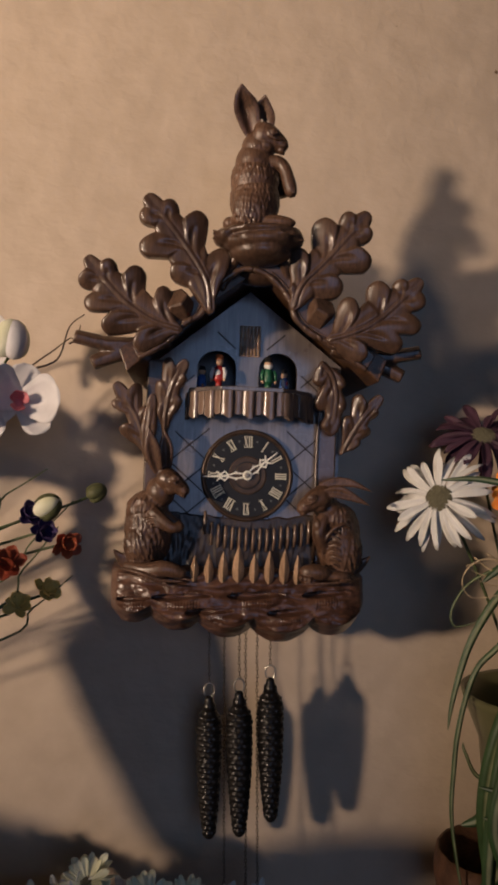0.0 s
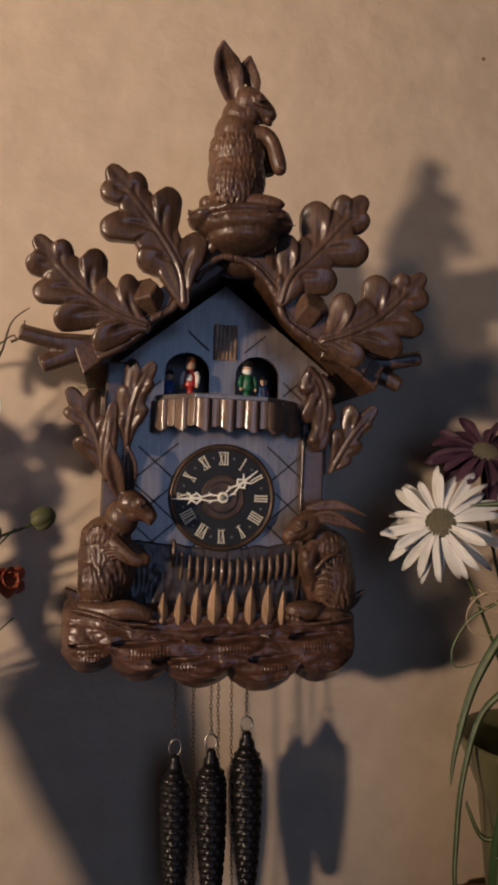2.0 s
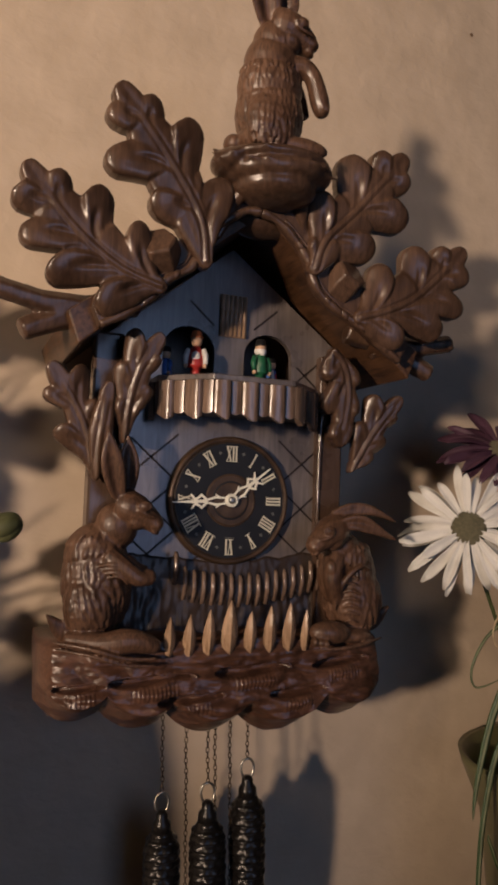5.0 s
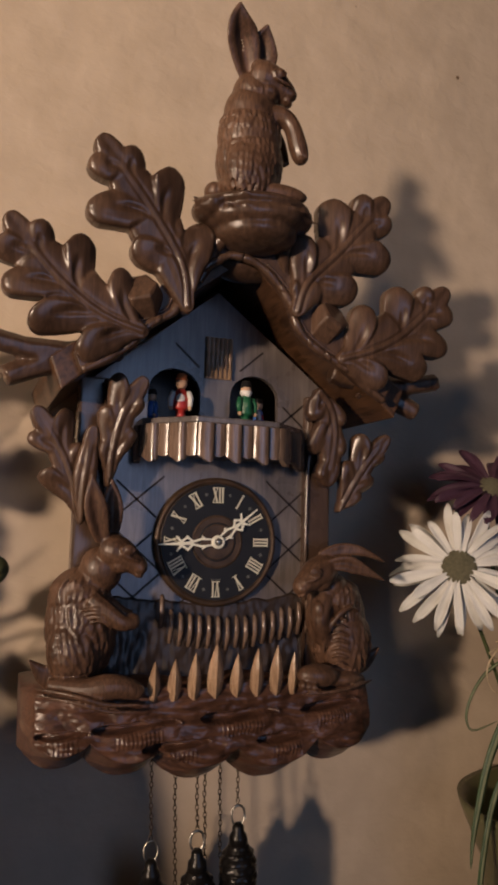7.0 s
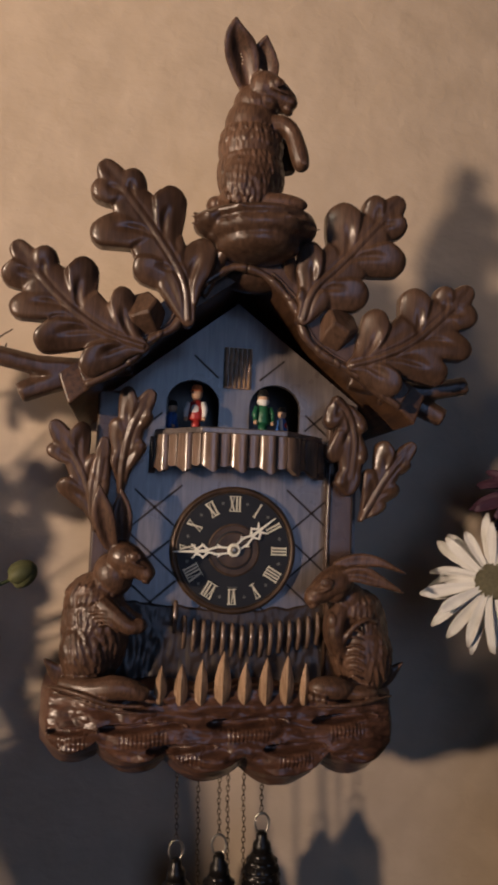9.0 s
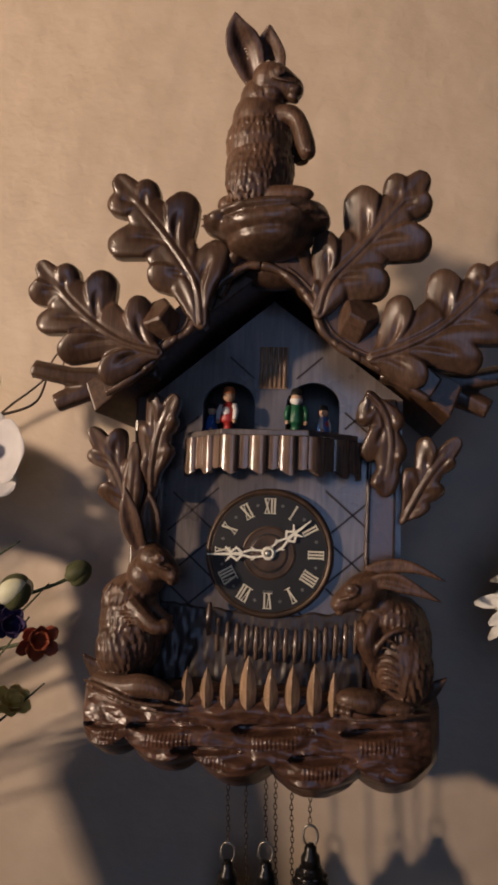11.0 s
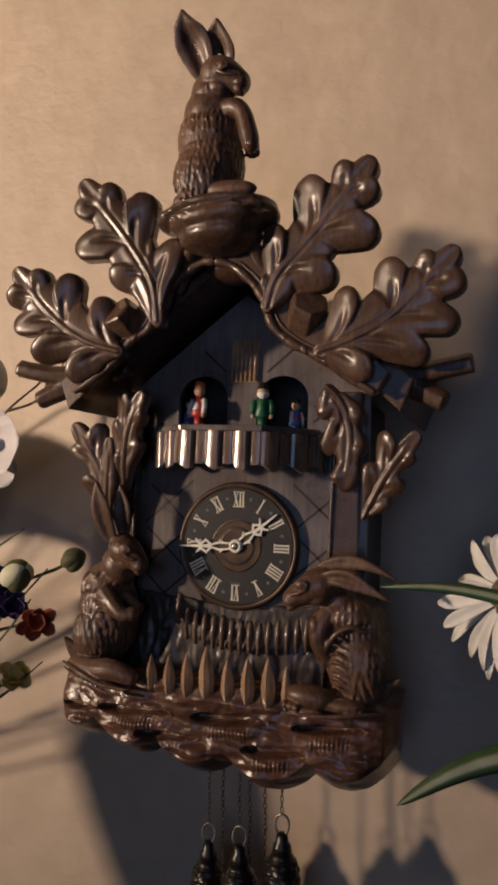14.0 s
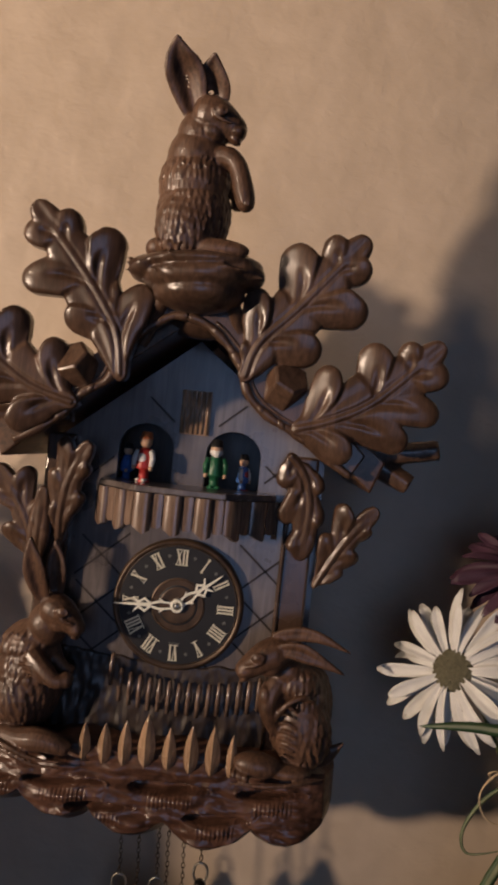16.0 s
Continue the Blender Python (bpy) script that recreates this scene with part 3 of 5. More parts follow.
def fur(bm, rn, c, r, rows, turn=0.0, size=4.6, lean=0.0, top=0.85, low=-0.9, proud=0.95):
    """Rows of overlapping gouged locks on the front of an ellipsoid (mm)."""
    rot = Matrix.Rotation(radians(-turn), 3, "Y")
    for i in range(rows):
        h = top + (low - top) * (i + 0.5) / rows
        q = math.sqrt(max(0.05, 1 - h * h))
        n = max(3, int(math.pi * q * r[0] / (size * 0.80)))
        for k in range(n):
            a = math.pi * (k + 0.5 * (i % 2) + rn.uniform(0.2, 0.8)) / n
            p = Vector((q * math.cos(a), -q * math.sin(a), h))
            pos = V(*c) + rot @ Vector((p.x * r[0], p.y * r[1], p.z * r[2])) / 1000
            nrm = (rot @ Vector((p.x / r[0], p.y / r[1], p.z / r[2]))).normalized()
            dv = Vector((lean + rn.uniform(-0.25, 0.25), 0, -1))
            dv = (dv - nrm * dv.dot(nrm)).normalized()
            dv = (dv + nrm * 0.12).normalized()
            side = nrm.cross(dv).normalized()
            basis = Matrix((side, dv.cross(side), dv)).transposed()
            s = rn.uniform(0.8, 1.2)
            blob(bm, pos, (size * 0.30 * s / 1000, proud / 1000, size * 1.05 * s / 1000), basis, 1)


def stroke(bm, keys, r):
    line = smooth_line([V(*k) for k in keys], 5)
    n = len(line)
    tube(bm, line, [r / 1000 * (0.35 + 0.65 * math.sin(math.pi * (i + 0.5) / n)) for i in range(n)], 6)


# top hare, sitting up
rf = random.Random(17)
bm = bmesh.new()
for x, d, z, rx, rd, rz, t in ((-8, 206, 298, 27, 25, 33, 2), (-10, 206, 276, 24, 23, 14, 0), (-9, 208, 318, 26, 22, 30, -4), (-9, 210, 338, 22, 18, 24, -10), (-7, 212, 354, 18, 15, 18, -8)):
    blob_mm(bm, x, d, z, rx, rd, rz, t)
hare_head(bm, (-12, 214, 368), (23, 219, 355), 15.5, (7, 232, 365), (1, 222, 354))
ear(bm, [(-13, 214, 368), (-20, 222, 388), (-26, 229, 402), (-28, 232, 414)], 30)
ear(bm, [(-3, 208, 368), (-4, 214, 384), (-3, 220, 396), (-2, 224, 408)], 31)
tube(bm, smooth_line([V(4, 216, 338), V(15, 219, 337), V(22, 221, 330), V(27, 222, 315), V(31, 222, 300)], 5), [0.0080, 0.0080, 0.0080, 0.0080, 0.0079, 0.0078, 0.0076, 0.0074, 0.0072, 0.0071, 0.0070, 0.0070, 0.0071, 0.0072, 0.0074, 0.0075, 0.0075, 0.0072, 0.0066, 0.0055, 0.0030], 12)
tube(bm, smooth_line([V(2, 198, 334), V(14, 198, 333), V(20, 199, 324), V(24, 200, 308)], 5), [0.0078 - 0.0022 * i / 15 for i in range(16)], 12)
for q in range(3):
    stroke(bm, [(26 + q * 3, 228.6, 312 - q * 2), (28 + q * 2.4, 228.8, 303 - q)], 0.7)
blob_mm(bm, -12, 222, 288, 20, 11, 24, -8)
for d in (222, 196):
    blob_mm(bm, 13, d, 272, 23, 8, 7.5)
blob_mm(bm, -34, 200, 274, 8, 9, 8)
fur(bm, rf, (-8, 206, 298), (27, 25, 33), 9, 2, 4.6, proud=0.45)
fur(bm, rf, (-12, 222, 286), (20, 11, 24), 6, -8, 5.0, 0.1, proud=0.45)
fur(bm, rf, (-9, 208, 320), (26, 22, 29), 6, -4, 4.6, proud=0.45, top=0.75)
fur(bm, rf, (-6, 213, 354), (15.5, 14, 14), 2, -6, 4.4, 0.5, 0.2, -0.8)
carved(part("hare_carving", bm, FUR, clock, "carved wooden hare sitting upright on top"), 0.0009, 1)

# left hare: upright, turned towards the dial
bm = bmesh.new()
for x, d, z, rx, rd, rz, t in ((-112, 142, -66, 27, 24, 42, 4), (-114, 144, -44, 24, 20, 24, 14), (-100, 150, -22, 16, 15, 18, 24), (-118, 154, -82, 20, 15, 24, 6)):
    blob_mm(bm, x, d, z, rx, rd, rz, t)
hare_head(bm, (-102, 156, -4), (-69, 165, -21), 13.0, (-84, 173.5, -6.0), (-88, 164, -18))
ear(bm, [(-102, 164, 0), (-108, 170, 18), (-112, 173, 36), (-114, 173, 50)], 19, 3.0)
ear(bm, [(-94, 156, 4), (-95, 161, 20), (-96, 162, 36), (-97, 162, 48)], 18, 3.0)
tube(bm, smooth_line([V(-108, 160, -44), V(-97, 166, -52), V(-86, 169, -60), V(-79, 168, -60)], 5), [0.0085 - 0.003 * i / 15 for i in range(16)], 10)
blob_mm(bm, -78, 166, -60, 7, 7, 6.5, 30)
tube(bm, smooth_line([V(-92, 150, -48), V(-82, 152, -56), V(-76, 152, -58)], 5), 0.0055, 10)
tube(bm, smooth_line([V(-136, 158, -106), V(-110, 168, -108), V(-88, 172, -106), V(-68, 170, -112)], 5), [0.006, 0.0065, 0.007, 0.0075, 0.008, 0.0085, 0.009, 0.0095, 0.0098, 0.0095, 0.009, 0.0085, 0.008, 0.007, 0.006, 0.004], 12)
ear(bm, [(-128, 150, -106), (-138, 152, -100), (-150, 152, -88)], 16, 3.4, 0.2)
stroke(bm, [(-146, 160, -107), (-120, 176, -110), (-95, 180, -117), (-70, 180, -118)], 2.2)
stroke(bm, [(-146, 158, -112), (-120, 175, -115), (-95, 179, -122), (-72, 179, -123)], 1.8)
fur(bm, rf, (-114, 144, -44), (24, 20, 24), 4, 14, 5.0, -0.2)
fur(bm, rf, (-112, 142, -66), (27, 24, 42), 10, 4, 5.2, 0.1)
fur(bm, rf, (-118, 154, -82), (20, 15, 24), 6, 6, 5.4, 0.3)
for i in range(4):
    stroke(bm, [(-118 + i * 2, 164 - i * 0.4, -52 - i * 3.2), (-104 + i, 171, -50 - i * 3), (-92, 169, -58 - i * 3)], 1.1)
for i in range(4):
    stroke(bm, [(-124 + 3 * i, 160 + i, -26 - 3 * i), (-131 + 3 * i, 158, -36 - 3 * i), (-132 + 3 * i, 158, -46 - 2 * i)], 1.0)
carved(part("hare_carving", bm, FUR, clock, "carved wooden hare with upright ears beside the dial"), 0.0010, 1)

# right hare: crouched, ears laid back
bm = bmesh.new()
for x, d, z, rx, rd, rz, t in ((108, 142, -70, 25, 25, 42, -3), (102, 148, -46, 24, 20, 19, 0), (110, 156, -82, 22, 15, 29, -4), (94, 152, -36, 17, 16, 14, 0)):
    blob_mm(bm, x, d, z, rx, rd, rz, t)
hare_head(bm, (93, 160, -19), (56, 172, -36), 13.6, (70, 179.5, -22), (81, 169, -32))
ear(bm, [(80, 164, -9), (98, 166, -4), (118, 168, -5), (141, 168, -14)], 12, 3.0, 0.35)
ear(bm, [(85, 172, -16), (100, 175, -15), (116, 175, -20), (137, 173, -29)], 15, 3.2)
tube(bm, smooth_line([V(90, 156, -42), V(83, 162, -54), V(83, 163, -67), V(90, 158, -82)], 5), [0.0105 - 0.004 * i / 15 for i in range(16)], 12)
blob_mm(bm, 79, 166, -54, 5, 6, 8, 8)
blob_mm(bm, 88, 152, -60, 13, 14, 24, 0)
stroke(bm, [(86, 162, -90), (88, 167, -72), (96, 170, -58), (107, 169, -52), (118, 165, -55)], 2.4)
for i in range(7):
    z = -62 - 6.2 * i
    stroke(bm, [(90 + 0.5 * i, 165, z), (97, 169.5, z + 2.5), (105, 171, z - 0.5)], 1.2)
for i in range(5):
    stroke(bm, [(96 + 4 * i, 169.5 - i, -57 + i), (94 + 5 * i, 170 - i, -64)], 1.0)
blob_mm(bm, 78, 170, -106, 19, 11, 9.5, -4)
blob_mm(bm, 100, 166, -110, 20, 11, 6, 0)
for q in range(3):
    blob_mm(bm, 61 + 4.5 * q, 176 + q, -112 - 0.6 * q, 3.2, 5, 3.6)
ear(bm, [(118, 150, -108), (130, 154, -100), (144, 154, -88)], 15, 3.2, 0.2)
stroke(bm, [(58, 180, -118), (85, 181, -117), (110, 176, -115), (132, 164, -113)], 2.0)
fur(bm, rf, (108, 142, -70), (25, 25, 42), 10, -3, 5.4, -0.1)
fur(bm, rf, (113, 156, -84), (20, 14, 28), 6, -4, 7.0, 0.15)
fur(bm, rf, (102, 148, -46), (24, 20, 19), 3, 0, 5.0)
carved(part("hare_carving", bm, FUR, clock, "carved wooden hare crouching with ears laid back"), 0.0010, 1)


# rocky base: a carved relief with a scalloped, undercut lower edge
SCALLOPS = ((-126, 50, -173), (-76, 54, -180), (-18, 60, -187), (43, 62, -191), (103, 58, -183))


def base_bottom(x):
    low = -150
    for cx, w, z in SCALLOPS:
        q = (x - cx) / (w / 2)
        if abs(q) < 1.35:
            low = min(low, z + 13 * abs(q) ** 2.2)
    return low


def base_relief(x, z, lo, hi):
    q = (z - lo) / max(1e-6, hi - lo)
    d = 168 - 14 * max(0, q - 0.55) - 16 * (abs(x + 4) / 146) ** 6
    d -= 32 * max(0.0, 1 - (z - lo) / 19)
    for cx, w, zz in SCALLOPS:
        d += 7 * math.exp(-((x - cx) / (w * 0.42)) ** 2) * math.exp(-((q - 0.25) / 0.3) ** 2)
    lump = noise.noise(Vector((x / 22, z / 9, 3.1))) * 3.6 + noise.noise(Vector((x / 11, z / 5.5, 8.2))) * 1.2
    chip = noise.voronoi(Vector((x / 9 + z / 30, z / 6.0, 2.2)))[0]
    lump += 1.5 * min(1.0, chip[1] - chip[0]) + 0.8 * chip[0]
    for gx, gz, gw, gh in ((-70, -137, 34, 4.6), (13, -134, 33, 4.8), (93, -131, 29, 4.6), (-39, -152, 28, 4.6), (51, -152, 26, 4.6), (-124, -141, 20, 3.4)):
        q = (x - gx) / gw
        if abs(q) < 1.25:
            half = gh * max(0.0, 1 - abs(q) ** 2.2) ** 0.5 * (0.75 - 0.40 * q)
            bend = z - gz - 1.5 * math.sin((x - gx) / 16)
            if half > 0.2:
                e = abs(bend) / half
                lump -= 13 * (1 - min(1.0, e) ** 4) - 3.0 * math.exp(-(bend / 0.9) ** 2)
            lump += 2.5 * math.exp(-q * q * 2 - ((bend + gh + 4) / 3.0) ** 2)
            if -gh - 9 < bend < -gh and abs(q) < 0.55:
                lump += 0.45 * math.sin(x * 1.9)
    return d + lump


bm = bmesh.new()
nx, nz = 340, 90
front, back = [], []
for i in range(nx + 1):
    x = -153 + 294 * i / nx
    lo = base_bottom(x)
    hi = -111 - 4 * (abs(x) / 150) ** 4 + 2.0 * math.sin(x / 13)
    edge = min(1.0, (147.2 - abs(x + 6)) / 9)
    rf, rb = [], []
    for j in range(nz + 1):
        z = lo + (hi - lo) * (j / nz) ** 1.25
        d = 118 + (base_relief(x, z, lo, hi) - 118) * (0.35 + 0.65 * math.sqrt(max(0.0, edge)))
        rf.append(bm.verts.new(V(x, d, z)))
    for j in (0, nz):
        rb.append(bm.verts.new(V(x, 96, min(-120, lo + 34) if j == 0 else hi + 6)))
    front.append(rf), back.append(rb)
for i in range(nx):
    for j in range(nz):
        bm.faces.new((front[i][j], front[i + 1][j], front[i + 1][j + 1], front[i][j + 1]))
    bm.faces.new((front[i][0], back[i][0], back[i + 1][0], front[i + 1][0]))
    bm.faces.new((front[i][nz], front[i + 1][nz], back[i + 1][1], back[i][1]))
    bm.faces.new((back[i][0], back[i][1], back[i + 1][1], back[i + 1][0]))
for i, s in ((0, 1), (nx, -1)):
    bm.faces.new(([*front[i], back[i][1], back[i][0]])[::s])
bmesh.ops.recalc_face_normals(bm, faces=bm.faces)
part("carved_base", bm, BASEWOOD, clock, "reddish carved rocky base with a scalloped edge")
# dark rough sheet standing in for shade behind the fence, rising to the board
bm = bmesh.new()
cols = []
for i in range(101):
    x = -100 + 2 * i
    top = -44 - 7 * math.exp(-(x / 60) ** 2) + 3.0 * noise.noise(Vector((x / 9, 1.7, 0.3)))
    col = []
    for j in range(31):
        q = j / 30
        z = -122 + (top + 122) * q
        d = 131 - 5 * q + 1.6 * noise.noise(Vector((x / 5, z / 16, 4.4))) * (1 - q ** 3) + 1.2 * noise.noise(Vector((x / 2.4, z / 7, 7.1)))
        col.append(bm.verts.new(V(x, d, z)))
    col.append(bm.verts.new(V(x, 120, top)))
    col.append(bm.verts.new(V(x, 120, -122)))
    cols.append(col)
for a, b in zip(cols, cols[1:]):
    for j in range(len(a)):
        k = (j + 1) % len(a)
        bm.faces.new((a[j], b[j], b[k], a[k]))
bm.faces.new(cols[0]), bm.faces.new(cols[-1][::-1])
bmesh.ops.recalc_face_normals(bm, faces=bm.faces)
part("picket_shade", bm, CASE, clock, "dark rough sheet behind the pickets standing in for shade")

# pickets
for i in range(8):
    bm = bmesh.new()
    x = (-58, -42, -26, -9, 9, 26, 43, 58)[i]
    h = (31, 32, 36, 43, 34, 38, 40, 34)[i]
    w = (11.0, 12.0, 12.0, 15.0, 12.5, 13.0, 13.0, 9.5)[i]
    n, rows = 8, []
    for j in range(13):
        q = j / 12
        hw = w / 2 * math.sin(math.pi * (0.16 + 0.84 * q)) ** 0.8 * (1 - 0.25 * q)
        hw = max(0.15, hw)
        rows.append((hw, -121 + h * q))
    rings = []
    for hw, z in rows:
        ring = []
        for k, (cx, cd) in enumerate(((-1, 0), (-0.55, 0.55), (-0.08, 1.0), (0.5, 0.62), (1, 0), (0, -0.5))):
            ring.append(bm.verts.new(V(x + cx * hw, 163 + 0.10 * (z + 121) + cd * min(5.2, hw), z)))
        rings.append(ring)
    for a, b in zip(rings, rings[1:]):
        for k in range(6):
            bm.faces.new((a[k], a[(k + 1) % 6], b[(k + 1) % 6], b[k]))
    bm.faces.new(rings[0][::-1]), bm.faces.new(rings[-1])
    bmesh.ops.recalc_face_normals(bm, faces=bm.faces)
    angled(part("picket", bm, PICKET, clock, "" if i else "pale carved pointed picket", smooth=False), 0.0007)

# low comb of grooved slats under the dial
for i in range(17):
    bm = bmesh.new()
    x = -48 + i * 8.1
    low = 12 * math.cos(min(1.57, abs(x - 8) / 45))
    top = -50 - low + rnd.uniform(-1, 1) + (10 if i == 0 else 0)
    tube(bm, [V(x, 136, top - 26), V(x + 0.3, 140, top - 14), V(x + 0.5, 138, top - 3), V(x + 0.5, 136, top)], [0.0021, 0.0023, 0.0022, 0.0016], 6, flat=0.9)
    part("fence_slat", bm, SLAT, clock)

# dial
bm = bmesh.new()
prof = [(0.0, 0.0), (0.0545, 0.0), (0.0545, 0.0045), (0.053, 0.0075), (0.0508, 0.0078), (0.0495, 0.0058), (0.0, 0.0056)]
lathe(bm, prof[1:], 72)
bmesh.ops.transform(bm, matrix=pose(0, -0.124, 0, 90, 0, 0), verts=bm.verts)
dial = part("dial", bm, BRONZE, clock, "round black dial with cream roman numerals")
for nm, r0, r1, h, mt in (("dial_face", 0.0, 0.0497, 0.0066, DIALBLACK), ("centre_disc", 0.0, 0.0225, 0.0072, BRONZE), ("inner_disc", 0.0, 0.0165, 0.0076, DIALBLACK), ("inner_disc", 0.0, 0.0150, 0.0080, BRONZE)):
    bm = bmesh.new()
    lathe(bm, [(r1, 0.0), (r1, h), (r1 - 0.0008, h + 0.0003)], 64)
    bmesh.ops.transform(bm, matrix=pose(0, -0.124, 0, 90, 0, 0), verts=bm.verts)
    part(nm, bm, mt, dial, smooth=False)
bm = bmesh.new()
circle = [V(48.9 * math.cos(a), 130.9, 48.9 * math.sin(a)) for a in (2 * math.pi * i / 72 for i in range(73))]
tube(bm, circle, 0.00035, 5, caps=False)
circle = [V(21.0 * math.cos(a), 131.6, 21.0 * math.sin(a)) for a in (2 * math.pi * i / 60 for i in range(61))]
tube(bm, circle, 0.0004, 5, caps=False)
part("dial_line", bm, BRONZE, dial)


def numeral(text, hour):
    """A roman numeral of upright and slanted bars, its foot towards the centre."""
    bm = bmesh.new()
    widths = {"I": 2.6, "V": 5.0, "X": 5.2}
    total = sum(widths[c] for c in text)
    x, a = -total / 2, radians(-30 * hour)
    r0, r1 = 33.2, 45.8

    def bar(xa, ra, xb, rb, w):
        pa = Vector((xa * math.cos(a) - ra * math.sin(a), xa * math.sin(a) + ra * math.cos(a)))
        pb = Vector((xb * math.cos(a) - rb * math.sin(a), xb * math.sin(a) + rb * math.cos(a)))
        strip(bm, pa, pb, w, 130.7, 131.1 + 0.035 * (len(bm.faces) // 5))
    for c in text:
        w = widths[c]
        if c == "I":
            bar(x + w / 2, r0, x + w / 2, r1, 1.45)
        elif c == "V":
            bar(x + w / 2 + 0.3, r0, x + 0.9, r1, 1.5)
            bar(x + w / 2 - 0.1, r0, x + w - 0.8, r1, 0.7)
        else:
            bar(x + w - 0.8, r0, x + 0.8, r1, 1.5)
            bar(x + 0.8, r0, x + w - 0.8, r1, 0.7)
        x += w
    bar(-total / 2, r0, total / 2, r0, 0.7)
    bar(-total / 2, r1, total / 2, r1, 0.7)
    bmesh.ops.recalc_face_normals(bm, faces=bm.faces)
    part("numeral", bm, CREAM, dial, smooth=False)


for hour, text in enumerate("XII I II III IIII V VI VII VIII IX X XI".split()):
    numeral(text, hour)
for hour in range(12):
    bm = bmesh.new()
    a = radians(-30 * hour - 15)
    c = (-41 * math.sin(a), 41 * math.cos(a))
    for k in range(2):
        b = a + k * math.pi / 2
        strip(bm, (c[0] - 1.5 * math.cos(b), c[1] - 1.5 * math.sin(b)), (c[0] + 1.5 * math.cos(b), c[1] + 1.5 * math.sin(b)), 1.1, 130.7, 131.1 + 0.1 * k)
    part("dial_star", bm, FAINT, dial, smooth=False)
bm = bmesh.new()
strip(bm, (-4.5, -31.5), (4.5, -31.5), 0.7, 130.7, 131.05)
part("maker_mark", bm, FAINT, dial, smooth=False)


def taper(bm, a, b, w0, w1, d0, d1):
    """A flat bar from a to b (x, z) whose width runs from w0 to w1."""
    a, b = Vector(a), Vector(b)
    n = Vector((b.y - a.y, a.x - b.x)).normalized()
    vs = [[bm.verts.new(V(p.x, d, p.y)) for p in (a + n * w0 / 2, b + n * w1 / 2, b - n * w1 / 2, a - n * w0 / 2)] for d in (d0, d1)]
    bm.faces.new(vs[1][::-1]), bm.faces.new(vs[0])
    for i in range(4):
        bm.faces.new((vs[0][i], vs[0][(i + 1) % 4], vs[1][(i + 1) % 4], vs[1][i]))


def clock_hand(name, length, angle, d, fat):
    """A fretted hand: shaft, paired scrolls and a spear tip."""
    bm = bmesh.new()
    q = length
    taper(bm, (0, 0.42 * q), (0, q), 3.2, 0.9, d, d + 1.0)
    for sx in (-1, 1):
        e = 0.04 * sx
        taper(bm, (sx * 1.6 * fat, 3.4), (sx * 2.3 * fat, 0.30 * q), 1.5, 1.9, d, d + 1.06 + e)
        taper(bm, (sx * 2.3 * fat, 0.28 * q), (sx * 0.6 * fat, 0.44 * q), 2.0, 1.6, d, d + 1.14 + e)
        taper(bm, (sx * 0.4 * fat, 0.42 * q), (sx * 4.4 * fat, 0.53 * q), 2.2, 1.5, d, d + 1.22 + e)
        taper(bm, (sx * 0.4 * fat, 0.60 * q), (sx * 4.6 * fat, 0.70 * q), 2.4, 1.0, d, d + 1.30 + e)
        taper(bm, (sx * 4.0 * fat, 0.50 * q), (sx * 1.2 * fat, 0.62 * q), 1.6, 2.0, d, d + 1.38 + e)
        taper(bm, (sx * 1.8 * fat, 0.20 * q), (sx * 4.0 * fat, 0.28 * q), 1.6, 0.9, d, d + 1.46 + e)
    ring = [V(4.2 * math.cos(t), d + 0.5, 4.2 * math.sin(t)) for t in (2 * math.pi * i / 24 for i in range(25))]
    tube(bm, ring, 0.0016, 8, caps=False)
    bmesh.ops.recalc_face_normals(bm, faces=bm.faces)
    ob = part(name, bm, HANDW, dial, "fretted ivory clock hand", smooth=False)
    ob.matrix_basis = Matrix.Rotation(radians(angle), 4, "Y")


clock_hand("minute_hand", 52, -93, 134.2, 1.35)
clock_hand("hour_hand", 45, 51, 132.6, 1.4)
bm = bmesh.new()
lathe(bm, [(0.0034, 0), (0.0034, 0.005), (0.0022, 0.0062), (0.0012, 0.0066)], 20)
bmesh.ops.transform(bm, matrix=pose(0, -0.131, 0, 90, 0, 0), verts=bm.verts)
part("hand_nut", bm, STEEL, dial, "small bright hand nut")

# balcony: bowed floor and ridged slats with pointed ends
plan = [(-72, 124), (-72, 146), (-36, 182), (34, 182), (72, 146), (72, 124)]


def prism(bm, poly, z0, z1):
    a = [bm.verts.new(V(x, d, z0)) for x, d in poly]
    b = [bm.verts.new(V(x, d, z1)) for x, d in poly]
    n = len(poly)
    for i in range(n):
        bm.faces.new((a[i], a[(i + 1) % n], b[(i + 1) % n], b[i]))
    bm.faces.new(a[::-1]), bm.faces.new(b)
    bmesh.ops.recalc_face_normals(bm, faces=bm.faces)


